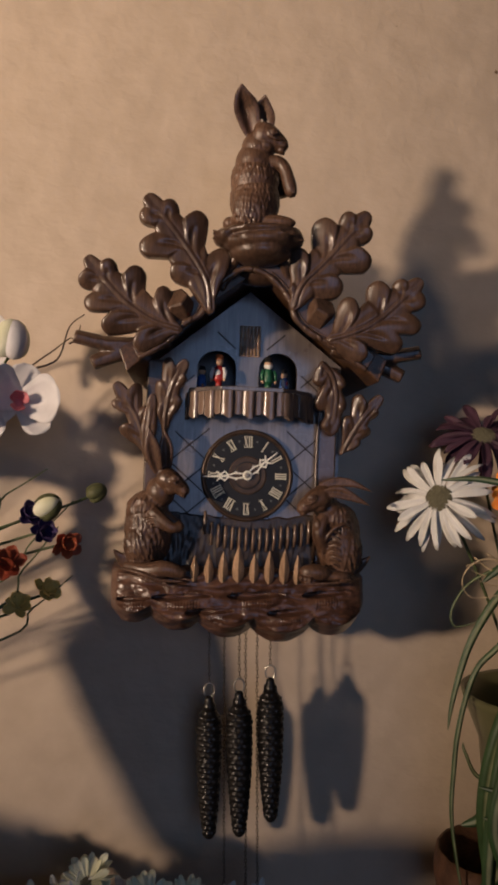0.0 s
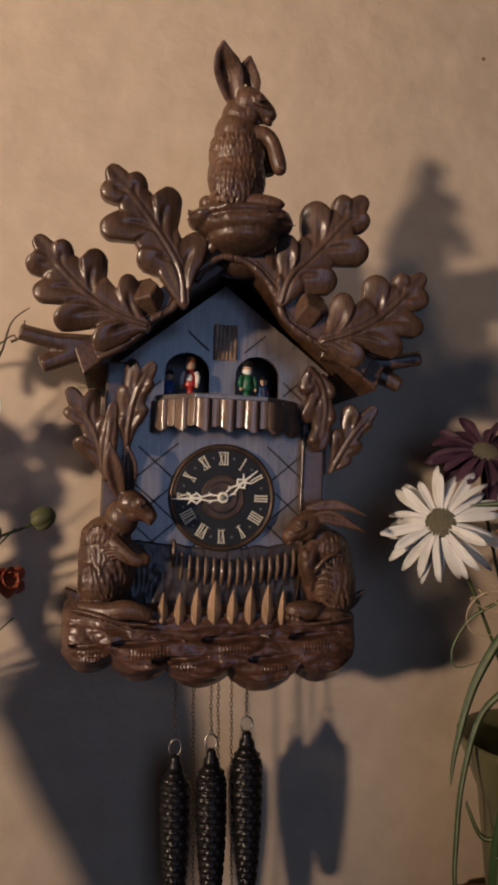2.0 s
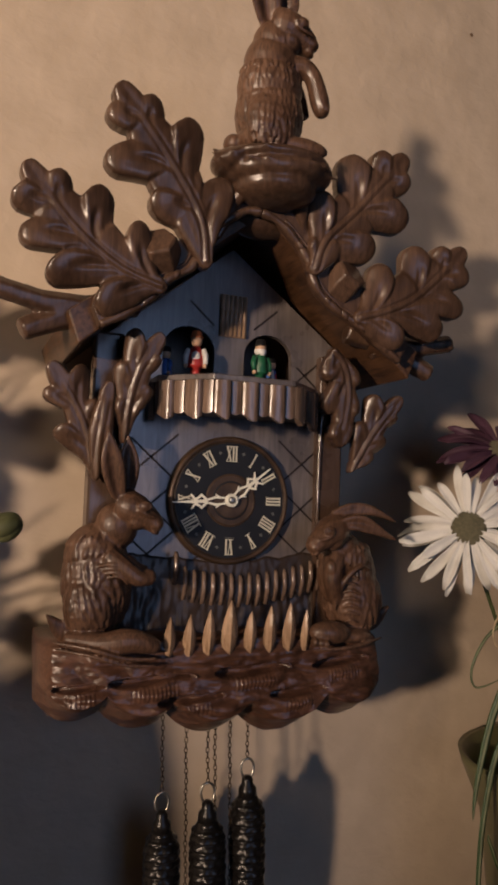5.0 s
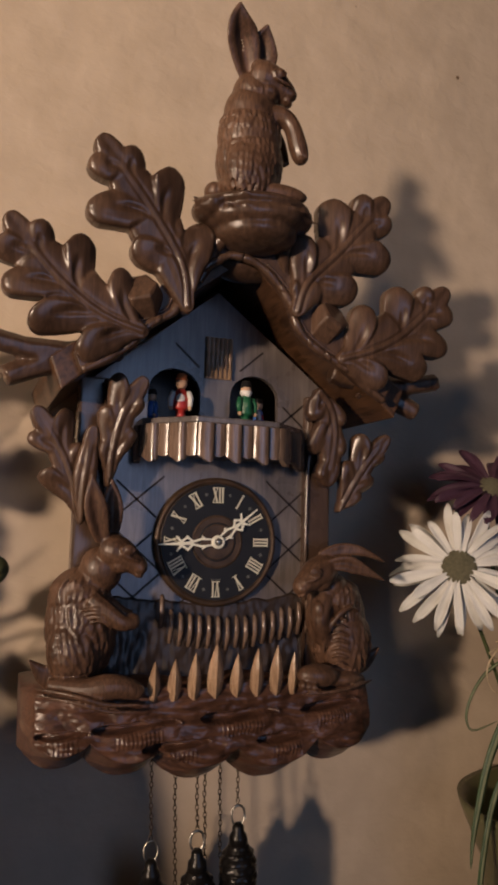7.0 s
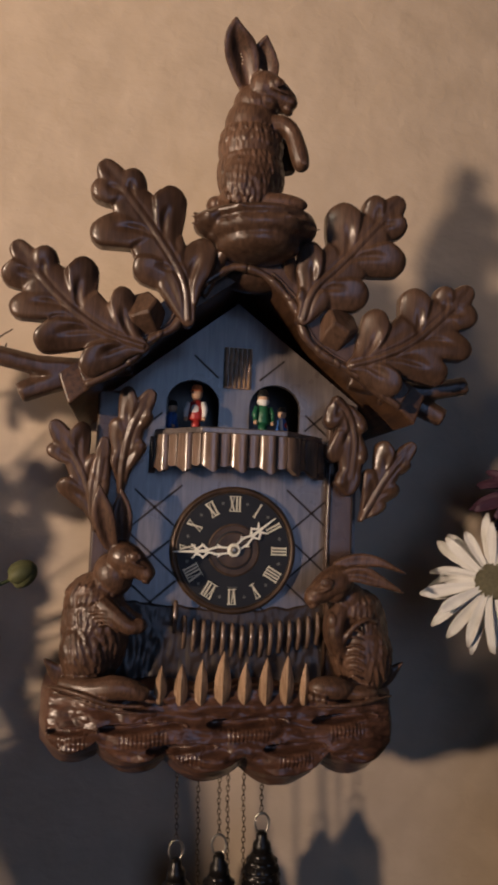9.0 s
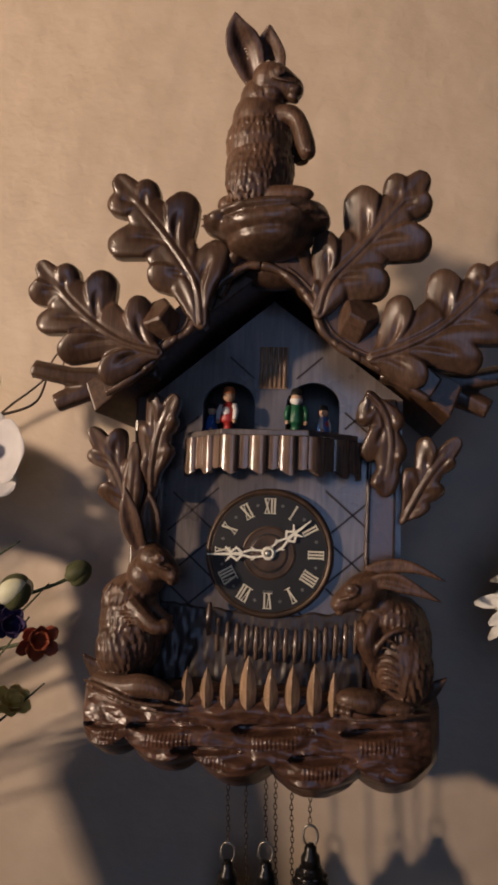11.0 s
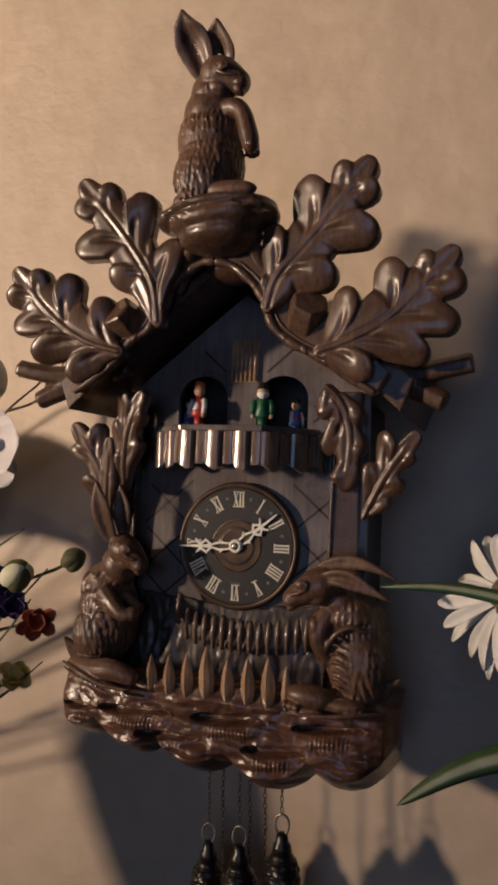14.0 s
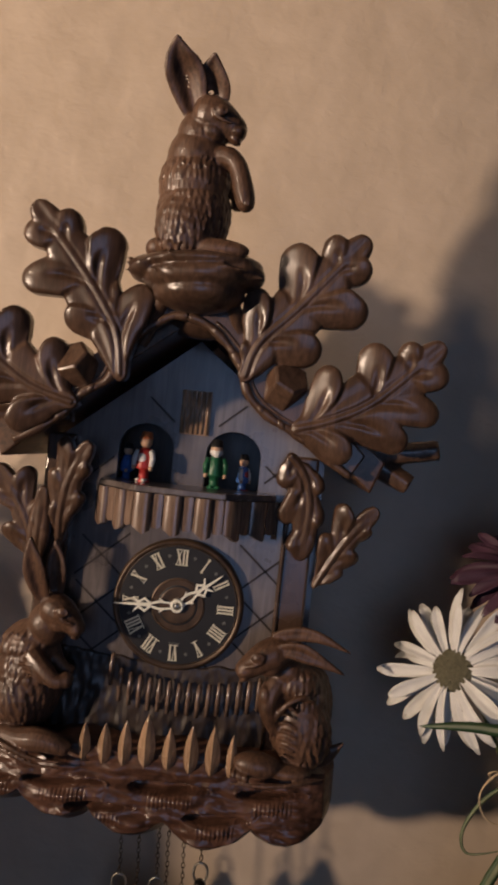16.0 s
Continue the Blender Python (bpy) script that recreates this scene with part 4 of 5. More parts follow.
balcony = new("balcony")
balcony.parent = clock
bm = bmesh.new()
prism(bm, plan, 94, 99)
angled(part("balcony_floor", bm, PANEL, balcony, smooth=False), 0.001)
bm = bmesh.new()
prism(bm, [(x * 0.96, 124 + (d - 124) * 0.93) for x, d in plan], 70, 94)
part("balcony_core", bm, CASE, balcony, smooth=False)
for (xa, da), (xb, db), n in ((plan[0], plan[1], 1), (plan[1], plan[2], 2), (plan[2], plan[3], 3), (plan[3], plan[4], 2), (plan[4], plan[5], 1)):
    ln = math.hypot(xb - xa, db - da)
    tx, td = (xb - xa) / ln, (db - da) / ln
    nxn, ndn = -td, tx
    if ndn < 0 or (abs(ndn) < 1e-6 and nxn * xa < 0):
        nxn, ndn = -nxn, -ndn
    for i in range(n):
        for kind, q0, q1 in (("balcony_rib", 0.02, 0.62), ("balcony_slat", 0.64, 0.98)):
            bm = bmesh.new()
            cols = []
            for k in range(9):
                c = -1 + k / 4
                q = (i + q0 + (q1 - q0) * k / 8) / n
                if kind == "balcony_rib":
                    out = 0.4 + 4.0 * (0.55 * math.sqrt(max(0.0, 1 - c * c)) + 0.45 * max(0.0, 0.5 + 0.5 * c) * (1 - max(0.0, c) ** 6))
                    zb = 62.5 + 4.5 * abs(c - 0.35)
                else:
                    out = 0.2 + 0.5 * (1 - c * c)
                    zb = 67.5 + 1.2 * c * c
                px, pd = xa + (xb - xa) * q + nxn * out, da + (db - da) * q + ndn * out
                cols.append([bm.verts.new(V(px, pd, zb)), bm.verts.new(V(px, pd, 93.8)), bm.verts.new(V(px - nxn * (out + 1.5), pd - ndn * (out + 1.5), zb)), bm.verts.new(V(px - nxn * (out + 1.5), pd - ndn * (out + 1.5), 93.8))])
            for a, b in zip(cols, cols[1:]):
                bm.faces.new((a[0], b[0], b[1], a[1])), bm.faces.new((a[2], a[3], b[3], b[2]))
                bm.faces.new((a[0], a[2], b[2], b[0])), bm.faces.new((a[1], b[1], b[3], a[3]))
            for a in (cols[0], cols[-1]):
                bm.faces.new((a[0], a[1], a[3], a[2]))
            bmesh.ops.recalc_face_normals(bm, faces=bm.faces)
            ob = part(kind, bm, SLAT, balcony)
            ob.data.set_sharp_from_angle(angle=radians(45))


# turned dolls on the balcony
def doll(x, d, z, hat, coat, sleeve, apron, turn=0.0, h=34.0, hair=False):
    bm = bmesh.new()
    k = h / 34000
    lathe(bm, [(4.6 * k, 0), (4.8 * k, 1 * k), (3.4 * k, 2 * k), (3.3 * k, 8 * k), (5.6 * k, 8.5 * k), (6.0 * k, 10 * k), (4.6 * k, 17 * k), (4.4 * k, 21 * k), (2.2 * k, 23.2 * k)], 16, mat=0)
    blob(bm, Vector((0, 0, 27 * k)), (4.1 * k, 4.1 * k, 4.4 * k), None, 3, 1)
    lathe(bm, [(4.6 * k, 29 * k), (4.5 * k, 30 * k), (3.9 * k, 30.4 * k), (3.7 * k, 33 * k), (2.6 * k, 34 * k)], 16, mat=2)
    for sx in (-1, 1):
        tube(bm, [Vector((sx * 5.0 * k, -0.5 * k, 21 * k)), Vector((sx * 6.9 * k, -1.5 * k, 16 * k)), Vector((sx * 6.7 * k, -2.6 * k, 10.5 * k))], [2.0 * k, 2.1 * k, 1.6 * k], 10, mat=3)
        blob(bm, Vector((sx * 6.6 * k, -2.8 * k, 9.2 * k)), (1.6 * k, 1.6 * k, 1.7 * k), None, 2, 1)
        blob(bm, Vector((sx * 2.2 * k, -2.2 * k, 1.2 * k)), (2.0 * k, 3.4 * k, 1.3 * k), None, 2, 4)
    blob(bm, Vector((0, -3.0 * k, 14.5 * k)), (3.4 * k, 2.4 * k, 6.4 * k), None, 2, 4)
    if hair:
        blob(bm, Vector((0, 0.2 * k, 25.4 * k)), (4.6 * k, 4.5 * k, 3.4 * k), None, 3, 5)
        blob(bm, Vector((0, -2.6 * k, 24.0 * k)), (2.8 * k, 2.2 * k, 2.6 * k), None, 2, 5)
    ob = part("figurine", bm, [coat, SKIN, hat, sleeve, apron, WHITE], clock, "small painted turned wooden figurine")
    ob.matrix_basis = Matrix.Translation(V(x, d, z)) @ Matrix.Rotation(radians(turn), 4, "Z")


doll(-38, 138, 99, ORANGEHAT, RED, WHITE, WHITE, -20, 41)
doll(20, 138, 99, BLACKPAINT, GREEN, GREEN, GREEN, 12, 40, True)
doll(42, 112, 97, BLACKPAINT, BLUE, WHITE, RED, 60, 32)
doll(-57, 114, 97, BLACKPAINT, BLUE, BLUE, BLUE, -60, 32)

# flat posts at the sides with carved leaves
for sx, x0, x1 in ((-1, -121, -97), (1, 81, 104)):
    bm = bmesh.new()
    box_mm(bm, x0, x1, 118, 134, -112, 132)
    post = angled(part("side_post", bm, POST, clock, "flat varnished post beside the dial", smooth=False), 0.0022, 3)
    bm = bmesh.new()
    xi = x1 if sx < 0 else x0
    tube(bm, [V(xi, 133.5, -110), V(xi, 134.2, 0), V(xi + sx, 134.5, 70), V(xi + sx * 3, 142, 128)], [0.0018, 0.0018, 0.0020, 0.0034], 10)
    part("post_bead", bm, POST, clock)

carved_leaf("long_leaf", [(-98, 44), (-97, 70), (-91, 98), (-75, 129)], [(-80, 86, 17), (-75, 108, 16), (-97, 130, 17), (-106, 104, 17), (-104, 78, 16)], clock, 152, 170, 15, 4.6, 7.0, 0.003, 21, "long upright carved leaf along the post", 2.2, body_r=9)
carved_leaf("spear_leaf", [(-117, 14), (-117, 40), (-115, 62), (-112, 90)], [(-121, 62, 10), (-110, 58, 10)], clock, 146, 158, 12, 4.0, 6.0, 0.003, 24, "narrow carved leaf beside the post", 2.5, body_r=9)
carved_leaf("long_leaf", [(80, 132), (93, 117), (99, 90), (94, 48)], [(73, 108, 20), (76, 80, 22), (84, 58, 16), (108, 106, 18), (108, 78, 20)], clock, 158, 146, 20, 5.2, 8.0, 0.003, 22, "long drooping carved leaf along the post", 2.0, body_r=12)
carved_leaf("side_leaf", [(-118, 17), (-124, 46), (-136, 72), (-157, 103)], [(-150, 50, 20), (-160, 78, 17), (-130, 102, 19), (-118, 76, 17)], clock, 138, 146, 17, 4.4, 6.0, 0.004, 25, "small carved leaf on the side branch", 1.5, body_r=9)
carved_leaf("side_leaf", [(109, 30), (120, 52), (132, 72), (153, 99)], [(150, 78, 16), (142, 57, 18), (131, 44, 15), (124, 99, 19), (112, 74, 18)], clock, 142, 154, 15, 4.4, 6.0, 0.004, 26, "small carved leaf on the side branch", 1.5, body_r=9)


# ---- pine cone weights and chains ----
def cone_mesh():
    """A cast iron cone: staggered overlapping scales on a long tapered body, neck at the top."""
    bm = bmesh.new()
    L, R, n, m = 0.160, 0.0146, 72, 220
    rings = []
    for j in range(m + 1):
        q = j / m
        r = R * (1 - (1 - min(1, q / 0.16)) ** 2) ** 0.5 if q < 0.16 else R * (1 - 0.60 * max(0, (q - 0.30) / 0.70) ** 1.7)
        if q > 0.965:
            r *= math.sqrt(max(0.02, 1 - ((q - 0.965) / 0.035) ** 2))
        row = q * 25
        ring = []
        for k in range(n):
            a = 2 * math.pi * k / n
            c = 7 * a / (2 * math.pi) + 0.5 * (int(row) % 2)
            ph = row % 1.0
            cell = abs((c % 1.0) - 0.5) * 2
            lift = (0.1 + 0.9 * math.sin(ph * 2.2) ** 1.5) * (1 - 0.75 * cell ** 2) - (0.5 if ph < 0.10 else 0)
            rr = r + 0.0021 * lift * (1 if 0.06 < q < 0.97 else 0.2)
            ring.append(bm.verts.new((rr * math.cos(a), rr * math.sin(a), -q * L)))
        rings.append(ring)
    for a, b in zip(rings, rings[1:]):
        for k in range(n):
            bm.faces.new((a[k], b[k], b[(k + 1) % n], a[(k + 1) % n]))
    bm.faces.new(rings[-1][::-1])
    lathe(bm, [(0.0086, -0.004), (0.0078, 0.003), (0.0052, 0.006), (0.0052, 0.010), (0.0030, 0.013)], 20)
    return bm


def weight(x, d, ztop, label):
    ob = part("pine_cone_weight", cone_mesh(), IRON)
    tagged(ob, label, "clock weight", "weights under the clock")
    ob.matrix_world = Matrix.Translation((x / 1000, -d / 1000, 1.5 + ztop / 1000 - 0.012))
    bm = bmesh.new()
    ring = [Vector((0.0062 * math.cos(a), 0.0004 * math.sin(3 * a), 0.0195 + 0.0085 * math.sin(a))) for a in (-1.57 + 5.6 * i / 22 for i in range(23))]
    tube(bm, ring, 0.0011, 8)
    part("hook", bm, STEEL, ob, "bright wire hook")
    return ob


weight(31, 94, -247, "black iron pine cone weight hanging highest")
weight(-7, 96, -262, "black iron pine cone weight between two others")
weight(-43, 78, -272, "black iron pine cone weight hanging lowest")


def chain(x, d, z0, z1, label):
    bm = bmesh.new()
    pitch, n = 4.4, int((z0 - z1) / 4.4)
    for i in range(n):
        z = z0 - pitch * (i + 0.5)
        along = Vector((1, 0, 0)) if i % 2 else Vector((0, 1, 0))
        c = Vector((x / 1000 + 0.0003 * math.sin(i * 0.7), -d / 1000, 1.5 + z / 1000))
        loop = [c + along * (0.0014 * math.cos(a)) + Vector((0, 0, 0.0029 * math.sin(a))) for a in (2 * math.pi * k / 10 for k in range(11))]
        tube(bm, loop, 0.00042, 5, caps=False)
    tagged(part("chain", bm, BRASS), label, "chain", "chains under the clock")


chain(31, 94, -150, -232, "thin brass chain holding a weight")
chain(-7, 96, -150, -247, "thin brass chain holding a weight")
chain(-43, 78, -150, -258, "thin brass chain holding a weight")
chain(-25, 90, -150, -590, "thin brass chain hanging free")
chain(1, 92, -150, -590, "thin brass chain hanging free")
chain(15, 92, -150, -590, "thin brass chain hanging free")

# ---- console table below ----
table = tagged(new("console_table"), "dark wooden console table against the wall", "table")
bm = bmesh.new()
box(bm, (-0.98, -0.62, 0.84), (0.98, -0.02, 0.87))
angled(part("tabletop", bm, TABLEW, table, smooth=False), 0.004)
for x in (-0.92, 0.92):
    for y in (-0.56, -0.08):
        bm = bmesh.new()
        lathe(bm, [(0.018, 0.0), (0.022, 0.1), (0.028, 0.5), (0.03, 0.84)], 14, (x, y, 0))
        part("leg", bm, TABLEW, table)
TOP = 0.87


# ---- flowers ----
def W(x, d, z):
    """Place in millimetres from the dial's centre, plumb."""
    return Vector((x / 1000, -d / 1000, 1.5 + z / 1000))


def petal(bm, m, length, width, cup=0.15, droop=0.0, tipw=0.35, n=8, w=4, mat=0, twist=0.0, notch=0.0):
    """A petal along +x of m, its face towards +z, cupped across and drooping along."""
    rows = []
    for i in range(n + 1):
        s = i / n
        hw = width / 2 * (0.34 + 0.66 * min(1.0, s / 0.6) ** 0.8) * (1.0 if s < 0.70 else max(0.10, 1 - ((s - 0.70) / 0.30) ** 2.4) ** 0.6)
        row = []
        for j in range(w + 1):
            v = -1 + 2 * j / w
            x = length * s * (1 - notch * (abs(v) < 0.1) * (s > 0.95))
            p = Vector((x, v * hw, cup * hw * v * v + droop * length * s * s + twist * v * hw * s))
            row.append(bm.verts.new(m @ p))
        rows.append(row)
    for a, b in zip(rows, rows[1:]):
        for j in range(w):
            bm.faces.new((a[j], b[j], b[j + 1], a[j + 1])).material_index = mat


def facing(c, direction, spin=0.0):
    """A pose at c whose +z looks along direction."""
    q = Vector(direction).to_track_quat("Z", "Y").to_matrix().to_4x4()
    return Matrix.Translation(c) @ q @ Matrix.Rotation(radians(spin), 4, "Z")


def petals_part(bm, name, mats, parent, label="", thick=0.0004):
    ob = part(name, bm, mats, parent, label)
    s = ob.modifiers.new("thickness", "SOLIDIFY")
    s.thickness, s.offset = thick, 0
    return ob


def daisy(name, c, direction, radius, mat, eye, label, seed, petals=19, layers=2, width=0.011, droop=-0.12, root=None, group=""):
    rn = random.Random(seed)
    top = tagged(new(name), label, "flower", group)
    m = facing(c, direction, rn.uniform(0, 40))
    for lay in range(layers):
        for i in range(petals):
            bm = bmesh.new()
            a = 360 * (i + 0.5 * lay) / petals + rn.uniform(-6, 6)
            r = radius * (1 - 0.14 * lay) * rn.uniform(0.86, 1.05)
            pm = m @ Matrix.Rotation(radians(a), 4, "Z") @ Matrix.Translation((radius * 0.13, 0, 0.002 * lay)) @ Matrix.Rotation(radians(rn.uniform(-11, 11) - 9 * lay), 4, "Y") @ Matrix.Rotation(radians(rn.uniform(-22, 22)), 4, "X")
            petal(bm, pm, r * 0.87, width * rn.uniform(0.8, 1.15), rn.uniform(0.3, 0.9), droop * rn.uniform(0.0, 2.4), 0.62, twist=rn.uniform(-0.5, 0.5))
            petals_part(bm, "petal", mat, top)
    bm = bmesh.new()
    blob(bm, Vector((0, 0, 0.001)), (radius * 0.25, radius * 0.25, radius * 0.09), None, 3)
    rr = random.Random(seed + 1)
    for _ in range(150):
        a, q = rr.uniform(0, 6.28), math.sqrt(rr.random()) * 0.24
        blob(bm, Vector((radius * q * math.cos(a), radius * q * math.sin(a), 0.001 + radius * 0.09 * math.sqrt(max(0, 1 - (q / 0.25) ** 2)))), (0.0007,) * 3, None, 1)
    ob = part("flower_eye", bm, eye, top)
    ob.matrix_basis = m
    if root is not None:
        back = m @ Vector((0, 0, -0.001))
        bm = bmesh.new()
        dirv = (m.to_3x3() @ Vector((0, 0, -1))) * 0.07
        tube(bm, bez(back, back + dirv, root + (back - root) * 0.35 + Vector((0, 0, 0.04)), root, 14), 0.0019, 8)
        part("stem", bm, STEM, top)
    return top


def bud(name, c, direction, size, mats, label, root, bend=0.05):
    """A closed flower bud of overlapping petals on its stalk."""
    top = tagged(new(name), label, "flower bud")
    m = facing(c, direction)
    for i in range(4):
        bm = bmesh.new()
        blob(bm, Vector((0.16 * size * math.cos(i * 1.57), 0.16 * size * math.sin(i * 1.57), 0)), (size * 0.36, size * 0.36, size * 0.56), Matrix.Rotation(0.25, 3, Vector((math.sin(i * 1.57), -math.cos(i * 1.57), 0))), 3)
        part("petal", bm, mats[i % len(mats)], top).matrix_basis = m
    bm = bmesh.new()
    base = m @ Vector((0, 0, -size * 0.5))
    tube(bm, bez(base, base - (m.to_3x3() @ Vector((0, 0, 1))) * bend, root + (base - root) * 0.4 + Vector((0, 0, bend)), root, 14), 0.0016, 8)
    part("stem", bm, STEM, top)
    return top


# left vase out of sight with the spray that reaches in front of the wall
bm = bmesh.new()
lathe(bm, [(0.035, 0), (0.050, 0.01), (0.056, 0.10), (0.072, 0.26), (0.098, 0.36), (0.104, 0.375), (0.098, 0.372), (0.060, 0.26)], 36)
vase = tagged(part("vase", bm, POTB), "brown tapered vase standing on the console table", "vase")
vase.matrix_world = pose(-0.84, -0.22, TOP)
MOUTH = Vector((-0.82, -0.22, TOP + 0.34))


def orchid(c, direction, size, spin, label, root, seed):
    rn = random.Random(seed)
    top = tagged(new("orchid_flower"), label, "orchid", "white orchids")
    m = facing(c, direction, spin)
    for a, w, ln in ((90, 0.75, 0.95), (215, 0.72, 0.95), (325, 0.72, 0.95)):
        bm = bmesh.new()
        petal(bm, m @ Matrix.Rotation(radians(a), 4, "Z") @ Matrix.Rotation(radians(-12), 4, "Y"), size * ln, size * w, 0.25, 0.12, 0.6, 10, 6)
        petals_part(bm, "petal", ORCHID, top)
    for a in (18, 162):
        bm = bmesh.new()
        petal(bm, m @ Matrix.Translation((0, 0, 0.003)) @ Matrix.Rotation(radians(a), 4, "Z") @ Matrix.Rotation(radians(-22), 4, "Y"), size * 1.05, size * 1.15, 0.30, 0.2, 0.7, 10, 6, twist=rn.uniform(-0.3, 0.3))
        petals_part(bm, "petal", ORCHID, top)
    bm = bmesh.new()
    for a in (60, 120, 270):
        petal(bm, m @ Matrix.Translation((0, 0, 0.006)) @ Matrix.Rotation(radians(a), 4, "Z") @ Matrix.Rotation(radians(-40), 4, "Y"), size * 0.42, size * 0.34, 0.5, 0.3, 0.5)
    blob(bm, m @ Vector((0, 0, 0.008)), (0.005, 0.005, 0.006), None, 2)
    petals_part(bm, "lip", PINK, top, "pink red orchid throat")
    bm = bmesh.new()
    back = m @ Vector((0, 0, -0.002))
    tube(bm, bez(back, back + m.to_3x3() @ Vector((0, 0, -0.05)), root + Vector((0, 0, 0.25)), root, 16), 0.002, 8)
    part("stem", bm, TWIG, top)


orchid(W(-266, 122, 84), (0.25, -1.0, 0.05), 0.050, -12, "white cloth orchid with a pink throat", MOUTH, 3)
orchid(W(-320, 128, 58), (0.05, -1.0, 0.1), 0.048, 30, "white cloth orchid with a pink throat beside another", MOUTH, 4)
orchid(W(-318, 105, 158), (0.3, -1.0, -0.1), 0.044, 10, "white cloth orchid with a pink throat high on the spray", MOUTH, 5)
bud("flower_bud", W(-276, 118, 160), (0.2, -0.2, 1.0), 0.042, [BUD, ORCHID], "cream white closed flower bud", MOUTH)
bud("flower_bud", W(-232, 114, -36), (0.8, -0.4, 0.5), 0.030, [BUD, BUDG], "cream and green closed flower bud", MOUTH)
bud("flower_bud", W(-178, 100, -20), (0.9, -0.2, 0.5), 0.022, [BUDG], "small olive green closed bud", MOUTH)
bud("flower_bud", W(-302, 110, -28), (-0.1, -0.2, 1.0), 0.028, [BUDG], "small olive green closed bud low on the spray", MOUTH)


def small_bloom(c, direction, size, mat, label, seed, n=6):
    rn = random.Random(seed)
    top = tagged(new("small_bloom"), label, "flower", "small cloth blooms")
    m = facing(c, direction, rn.uniform(0, 90))
    for lay in range(2):
        for i in range(n):
            bm = bmesh.new()
            petal(bm, m @ Matrix.Rotation(radians(360 * (i + 0.5 * lay) / n + rn.uniform(-12, 12)), 4, "Z") @ Matrix.Rotation(radians(-25 - 25 * lay + rn.uniform(-14, 14)), 4, "Y"), size * rn.uniform(0.8, 1.1), size * 0.62, 0.5, 0.15, 0.5, 6, 4, twist=rn.uniform(-0.5, 0.5))
            petals_part(bm, "petal", mat, top)
    bm = bmesh.new()
    back = m.translation
    tube(bm, bez(back, back - Vector(direction).normalized() * 0.05, MOUTH + (back - MOUTH) * 0.35 + Vector((0, 0, 0.03)), MOUTH, 14), 0.0017, 8)
    part("stem", bm, STEM, top)


small_bloom(W(-258, 104, -48), (0.5, -0.8, 0.4), 0.022, VIOLET, "dark violet cloth bloom", 11)
small_bloom(W(-240, 106, -66), (0.4, -0.9, 0.1), 0.020, VIOLET, "dark violet cloth bloom", 12)
small_bloom(W(-217, 104, -82), (0.6, -0.8, 0.1), 0.022, RUST, "rust red cloth bloom", 13)
small_bloom(W(-283, 104, -105), (0.2, -0.9, 0.2), 0.026, RUST, "rust red cloth bloom low on the spray", 14)
small_bloom(W(-236, 106, -138), (0.5, -0.8, 0.5), 0.021, YELLOW, "pale yellow cloth bloom", 15)
small_bloom(W(-268, 104, -155), (0.2, -0.8, 0.6), 0.020, YELLOW, "pale yellow cloth bloom", 16)


def spray(name, lines, mat, label, r=0.0012):
    bm = bmesh.new()
    for keys in lines:
        line = smooth_line(keys, 6)
        tube(bm, line, [r * (1.25 - 0.8 * i / len(line)) for i in range(len(line))], 7)
    return tagged(part(name, bm, mat), label, "twig")


spray("curled_twig", [[MOUTH, W(-330, 110, 60), W(-262, 100, 126), W(-232, 96, 150), W(-212, 94, 166), W(-208, 96, 160)],
                      [W(-262, 100, 126), W(-228, 92, 140), W(-214, 90, 180), W(-196, 90, 196)],
                      [W(-214, 90, 160), W(-204, 92, 166), W(-200, 95, 182)]], TWIG, "thin curled brown twig among the orchids")
spray("stalk_bunch", [[MOUTH, W(-330, 120, -170), W(-262, 110, -110), W(-222, 106, -60)],
                       [MOUTH, W(-340, 115, -150), W(-250, 108, -75), W(-205, 104, -30)],
                       [MOUTH, W(-320, 120, -200), W(-250, 112, -155), W(-205, 108, -118)],
                       [MOUTH, W(-350, 110, -60), W(-280, 104, -20), W(-236, 100, 8)]], STEM, "thin green and brown stalks of the spray", 0.0015)["kind"] = "stuff"


# long leaves that fan out of the vase
def strap_leaf(bm, line, width, uvl, up=Vector((0, -1, 0.3)), mat=0):
    """A long channelled blade along a line; its own width runs in the first texture coordinate."""
    n = len(line)
    rows = []
    for i, p in enumerate(line):
        d = (line[min(i + 1, n - 1)] - line[max(i - 1, 0)]).normalized()
        s = d.cross(up).normalized()
        q = i / (n - 1)
        hw = width / 2 * (min(1, q * 5 + 0.35)) * (1 - q ** 3) ** 0.8
        rows.append([bm.verts.new(p + s * (v * hw) + s.cross(d) * (-0.35 * hw * v * v)) for v in (-1, -0.5, 0, 0.5, 1)])
    for i in range(n - 1):
        for j in range(4):
            f = bm.faces.new((rows[i][j], rows[i][j + 1], rows[i + 1][j + 1], rows[i + 1][j]))
            f.material_index = mat
            for lp, (a, b) in zip(f.loops, ((j, i), (j + 1, i), (j + 1, i + 1), (j, i + 1))):
                lp[uvl].uv = (a / 4, b / (n - 1))


def blade_leaf(parent, keys, width, mat=None, name="blade"):
    bm = bmesh.new()
    uvl = bm.loops.layers.uv.new("UVMap")
    strap_leaf(bm, smooth_line(keys, 8), width, uvl)
    ob = part(name, bm, mat or BLADE, parent)
    s = ob.modifiers.new("thickness", "SOLIDIFY")
    s.thickness, s.offset = 0.0005, 0
    return ob


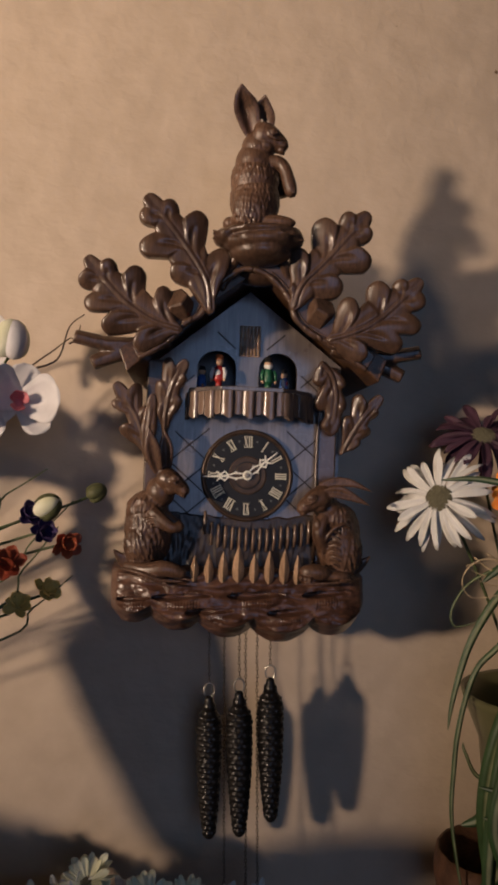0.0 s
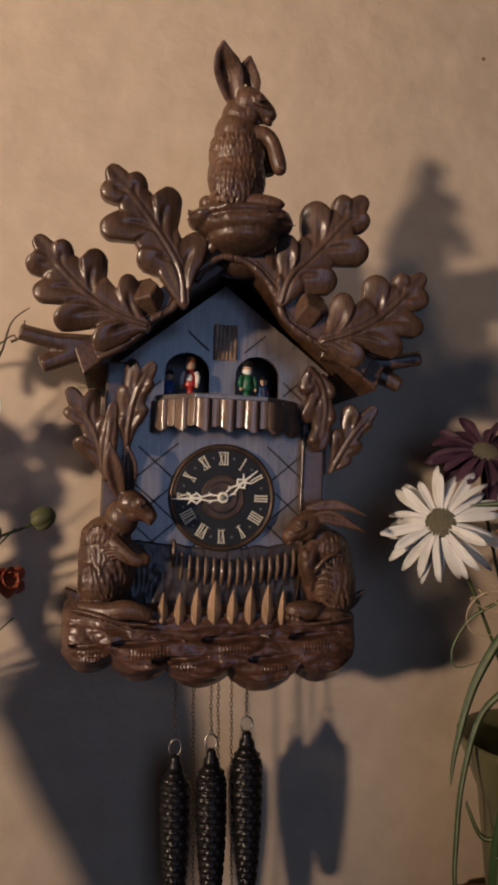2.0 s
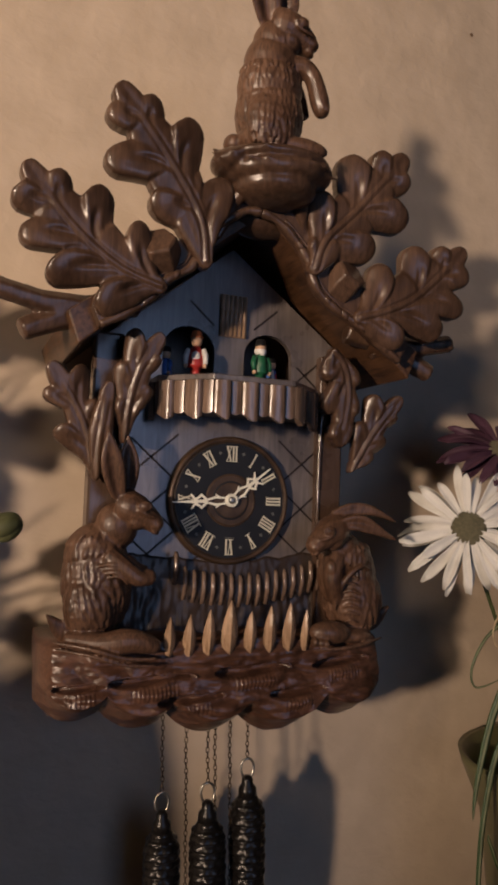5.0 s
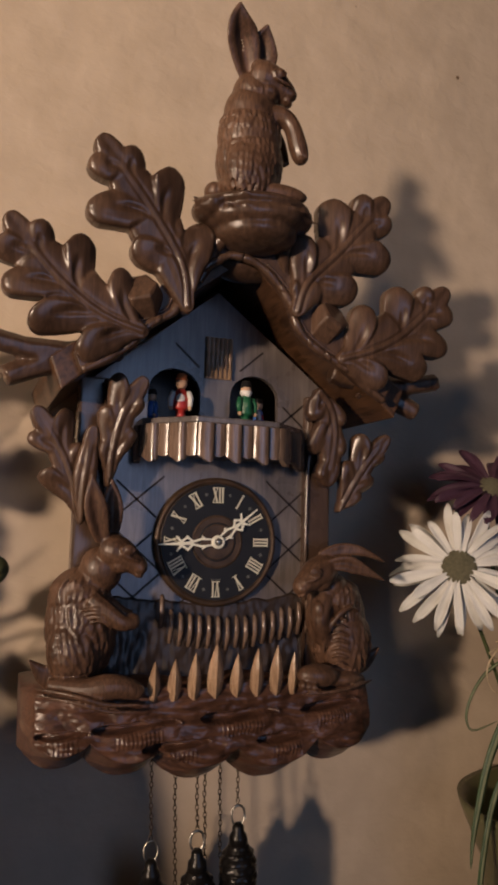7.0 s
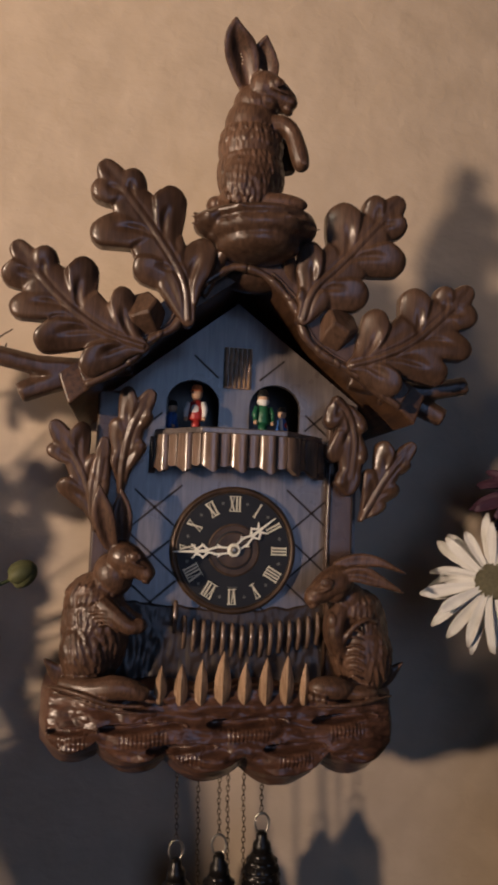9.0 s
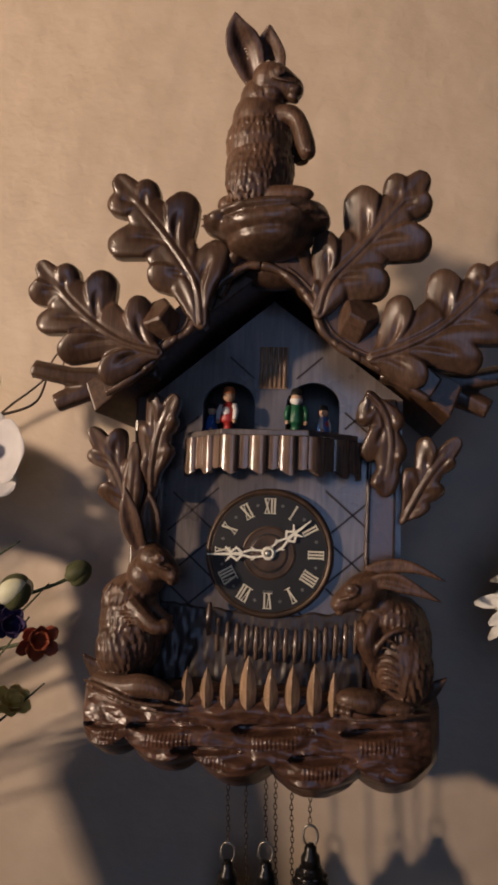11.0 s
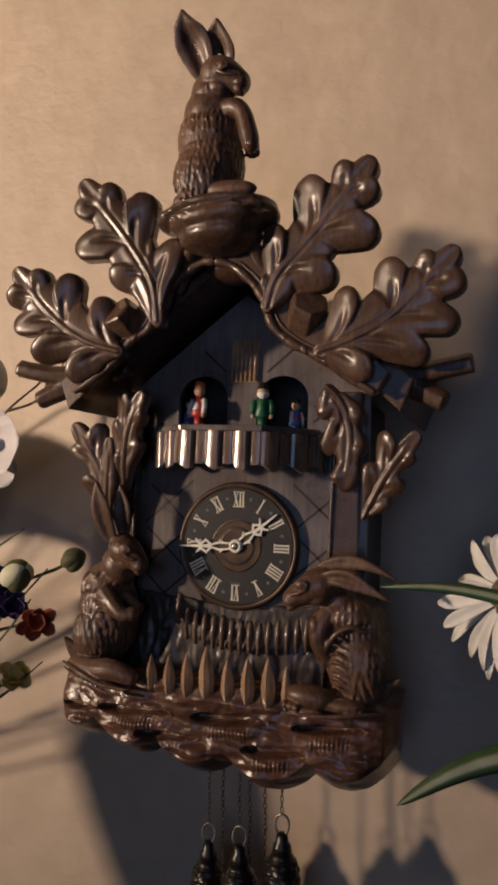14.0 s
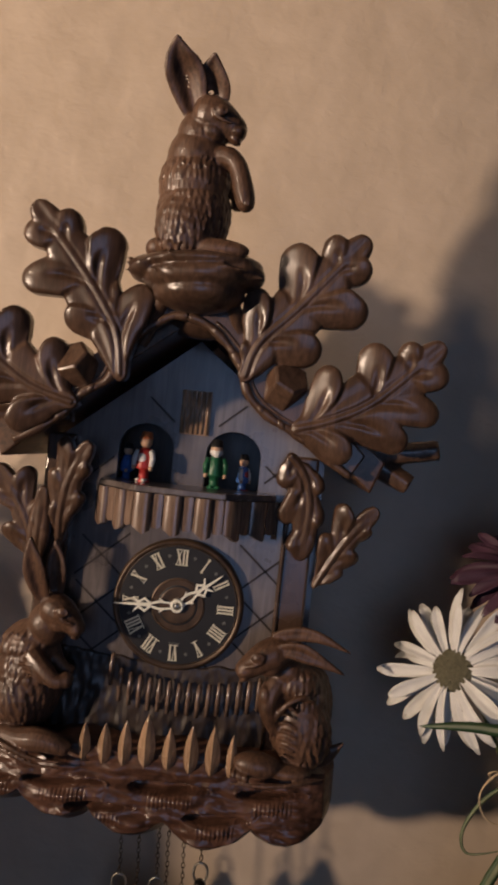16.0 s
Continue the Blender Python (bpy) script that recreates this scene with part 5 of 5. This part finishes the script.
foliage = tagged(new("vase_foliage"), "bunch of dark green leaves in the brown vase, some added unseen to cast shadows", "plant")
rl = random.Random(21)
for i in range(14):
    a = rl.uniform(2.8, 4.4)
    ln = rl.uniform(0.10, 0.20)
    tip = MOUTH + Vector((ln * 0.8 * math.cos(a) - 0.03, ln * 0.5 * math.sin(a), rl.uniform(0.02, 0.14)))
    blade_leaf(foliage, [MOUTH - Vector((0, 0, 0.05)), (MOUTH + tip) / 2 + Vector((0, 0, 0.06)), tip], rl.uniform(0.02, 0.04), LEAFG, "leaf")

# leaves kept out of view, added to cast the shadows on the wall
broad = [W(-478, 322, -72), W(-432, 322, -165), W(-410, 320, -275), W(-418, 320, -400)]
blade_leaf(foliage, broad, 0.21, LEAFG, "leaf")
blade_leaf(foliage, [MOUTH, W(-760, 470, -330), W(-640, 445, -440), W(-500, 440, -405), W(-360, 440, -362), W(-250, 440, -345)], 0.14, LEAFG, "leaf")
for x, z, w in ((-398, 88, 60), (-372, 40, 66), (-420, 30, 60)):
    blade_leaf(foliage, [MOUTH, W(-620, 200, z - 40), W(x - 70, 165, z + 12), W(x, 160, z), W(x + 42, 158, z - 30)], w / 1000, LEAFG, "leaf")
for x, z, w in ((-356, 6, 0.060), (-362, -62, 0.058)):
    blade_leaf(foliage, [W(x - 22, 172, z + 30), W(x - 6, 165, z - 4), W(x, 160, z - 42), W(x + 12, 158, z - 96)], w, LEAFG, "leaf")
    bm = bmesh.new()
    tube(bm, smooth_line([MOUTH, W(-600, 240, z - 40), W(x - 80, 180, z + 36), W(x - 20, 172, z + 28)], 6), 0.0016, 8)
    part("stem", bm, STEM, foliage)
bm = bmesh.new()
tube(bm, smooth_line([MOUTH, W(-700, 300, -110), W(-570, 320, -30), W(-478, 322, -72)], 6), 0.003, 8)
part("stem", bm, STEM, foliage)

# right pot with the spider plant
bm = bmesh.new()
POTC = Vector((0.366, -0.120, TOP))
HPOT = 1.5 - 0.262 - TOP
lathe(bm, [(0.050, 0), (0.062, 0.012), (0.070, 0.16), (0.080, HPOT - 0.06), (0.098, HPOT - 0.012), (0.101, HPOT), (0.095, HPOT - 0.002), (0.080, HPOT - 0.03), (0.075, HPOT - 0.10), (0.0, HPOT - 0.10)], 48)
pot = tagged(part("flower_pot", bm, POTG), "olive green glazed pot with a flared rim", "pot")
pot.matrix_world = Matrix.Translation(POTC)
ROOT = POTC + Vector((-0.02, -0.01, HPOT - 0.06))
spider = tagged(new("spider_plant"), "arching variegated spider plant in the olive pot", "plant")
for keys, w in (
        ([ROOT, W(350, 170, -90), W(300, 160, -130), W(262, 152, -190), W(240, 150, -255), W(232, 150, -295)], 0.011),
        ([ROOT, W(360, 170, -120), W(296, 155, -195), W(266, 150, -229), W(246, 150, -290), W(238, 150, -350), W(236, 150, -400), W(246, 150, -475), W(256, 150, -520)], 0.007),
        ([ROOT, W(350, 165, -60), W(300, 150, -104), W(262, 142, -128), W(242, 140, -158), W(246, 140, -178), W(275, 142, -172)], 0.0035),
        ([ROOT, W(370, 270, -90), W(300, 345, -30), W(205, 352, -3), W(156, 354, -2)], 0.010),
        ([ROOT, W(370, 290, -110), W(290, 390, -50), W(211, 402, -63), W(171, 407, -85)], 0.016),
        ([ROOT, W(350, 232, -190), W(290, 240, -225), W(262, 238, -300), W(246, 234, -400), W(243, 232, -520)], 0.026),
        ([ROOT, W(340, 240, -200), W(290, 246, -240), W(262, 244, -310), W(250, 240, -370), W(270, 238, -440), W(262, 236, -520)], 0.020),
        ([ROOT, W(330, 240, -230), W(290, 242, -310), W(262, 240, -328), W(234, 236, -324)], 0.012),
        ([ROOT, W(320, 244, -240), W(284, 244, -338), W(262, 240, -362), W(238, 234, -356)], 0.016),
        ([ROOT, W(355, 175, -240), W(312, 160, -330), W(270, 152, -350), W(252, 150, -320), W(250, 150, -310)], 0.006),
        ([ROOT, W(330, 225, -205), W(286, 222, -245), W(264, 216, -300), W(254, 210, -365), W(258, 206, -440), W(250, 204, -520)], 0.030),
        ([ROOT, W(336, 222, -235), W(300, 216, -290), W(272, 210, -345), W(250, 204, -372), W(228, 200, -380)], 0.024),
        ([ROOT, W(338, 222, -255), W(306, 214, -330), W(280, 208, -400), W(262, 204, -440), W(240, 200, -452)], 0.026),
        ([ROOT, W(400, 210, -60), W(430, 230, -80), W(470, 230, -160)], 0.012)):
    blade_leaf(spider, keys, w)

daisy("daisy", W(219, 166, -26), (-0.72, -0.95, 0.42), 0.065, PETALW, EYEGREEN, "large white cloth daisy with a greenish eye", 31, 17, 2, 0.0094, -0.30, root=ROOT)
daisy("daisy", W(284, 135, 46), (-0.15, -0.75, 0.75), 0.062, PURPLE, EYEGREEN, "plum purple cloth daisy with a green eye", 32, 17, 2, 0.011, -0.3, root=ROOT)
daisy("daisy", W(318, 184, -20), (-0.5, -0.95, 0.2), 0.046, ORANGE, EYEGREEN, "orange cloth daisy beside the white one", 33, 14, 2, 0.015, -0.1, root=ROOT)
spray("raffia_tangle", [[W(330, 170, -110), W(272, 168, -96), W(246, 166, -116), W(256, 166, -140), W(300, 168, -135)],
                        [W(320, 165, -120), W(280, 160, -118), W(252, 162, -104), W(290, 160, -100)],
                        [W(262, 160, -95), W(285, 165, -112), W(322, 168, -126), W(350, 168, -100)],
                        [W(275, 166, -90), W(300, 160, -108), W(290, 158, -128), W(268, 160, -122)]], STRAW, "tangle of pale raffia strands by the daisies", 0.0009)["kind"] = "stuff"
bm = bmesh.new()
lathe(bm, [(0.035, 0), (0.045, 0.01), (0.066, 0.10), (0.073, 0.14), (0.068, 1.5 - 0.462 - TOP), (0.065, 1.5 - 0.463 - TOP), (0.055, 0.06)], 40, ripple=lambda a, z: 1 + 0.012 * math.sin(24 * a))
bowl = tagged(part("wicker_bowl", bm, POTB), "brown ribbed wicker bowl on the console table", "bowl")
bowl.matrix_world = pose(0.308, -0.095, TOP)

# unseen leafy houseplant beside the pot, added to block window light from the wall
bm = bmesh.new()
lathe(bm, [(0.05, 0), (0.065, 0.01), (0.085, 0.13), (0.09, 0.15), (0.083, 0.15), (0.07, 0.10), (0.0, 0.10)], 36)
tub = tagged(part("flower_pot", bm, POTB), "brown pot on the table for the unseen leafy houseplant", "pot")
tub.matrix_world = pose(0.50, -0.44, TOP)
bush = tagged(new("houseplant"), "unseen leafy dark green houseplant in the brown pot, added to block window light", "plant")
rl = random.Random(77)
BR = Vector((0.50, -0.44, TOP + 0.11))
for i in range(46):
    h = rl.uniform(0.05, 0.62)
    tip = Vector((0.50 + rl.uniform(-0.24, 0.22), -0.44 + rl.uniform(-0.13, 0.13), TOP + 0.15 + h))
    tip.x = max(tip.x, 0.27)
    elbow = BR + (tip - BR) * 0.55 + Vector((0, 0, 0.10))
    blade_leaf(bush, [BR, elbow, tip + Vector((0, 0, 0.03)), tip + (tip - elbow).normalized() * 0.07 + Vector((0, 0, -0.05))], rl.uniform(0.035, 0.065), LEAFG, "leaf")

# low white daisies in a bowl under the left spray
bm = bmesh.new()
lathe(bm, [(0.05, 0), (0.065, 0.01), (0.085, 0.09), (0.09, 0.12), (0.084, 0.12), (0.06, 0.03)], 36)
dish = tagged(part("planter", bm, POTG), "low olive glazed planter on the console table", "pot")
dish.matrix_world = pose(-0.225, -0.15, TOP)
DR = Vector((-0.195, -0.15, TOP + 0.08))
rl = random.Random(5)
# the three leftmost sit out of view, added for their shadows low on the wall
for i, (x, d, z) in enumerate(((-268, 165, -462), (-232, 175, -452), (-188, 160, -450), (-150, 175, -458), (-112, 160, -452), (-210, 130, -470), (-135, 130, -468), (-310, 150, -445), (-350, 140, -425), (-402, 150, -418), (-70, 140, -468), (-30, 150, -474), (10, 140, -480), (-180, 150, -432))):
    daisy("daisy", W(x, d, z - 20), (rl.uniform(-0.3, 0.3), -0.55, 0.9), 0.033, (PETALW, BUD, PETALW)[i % 3], EYEGREEN,
          ("white cloth daisy in the low planter", "greenish cream cloth daisy in the low planter", "white cloth daisy in the low planter")[i % 3], 50 + i, 14, 2, 0.009, 0.25, root=DR, group="daisies in the planter")
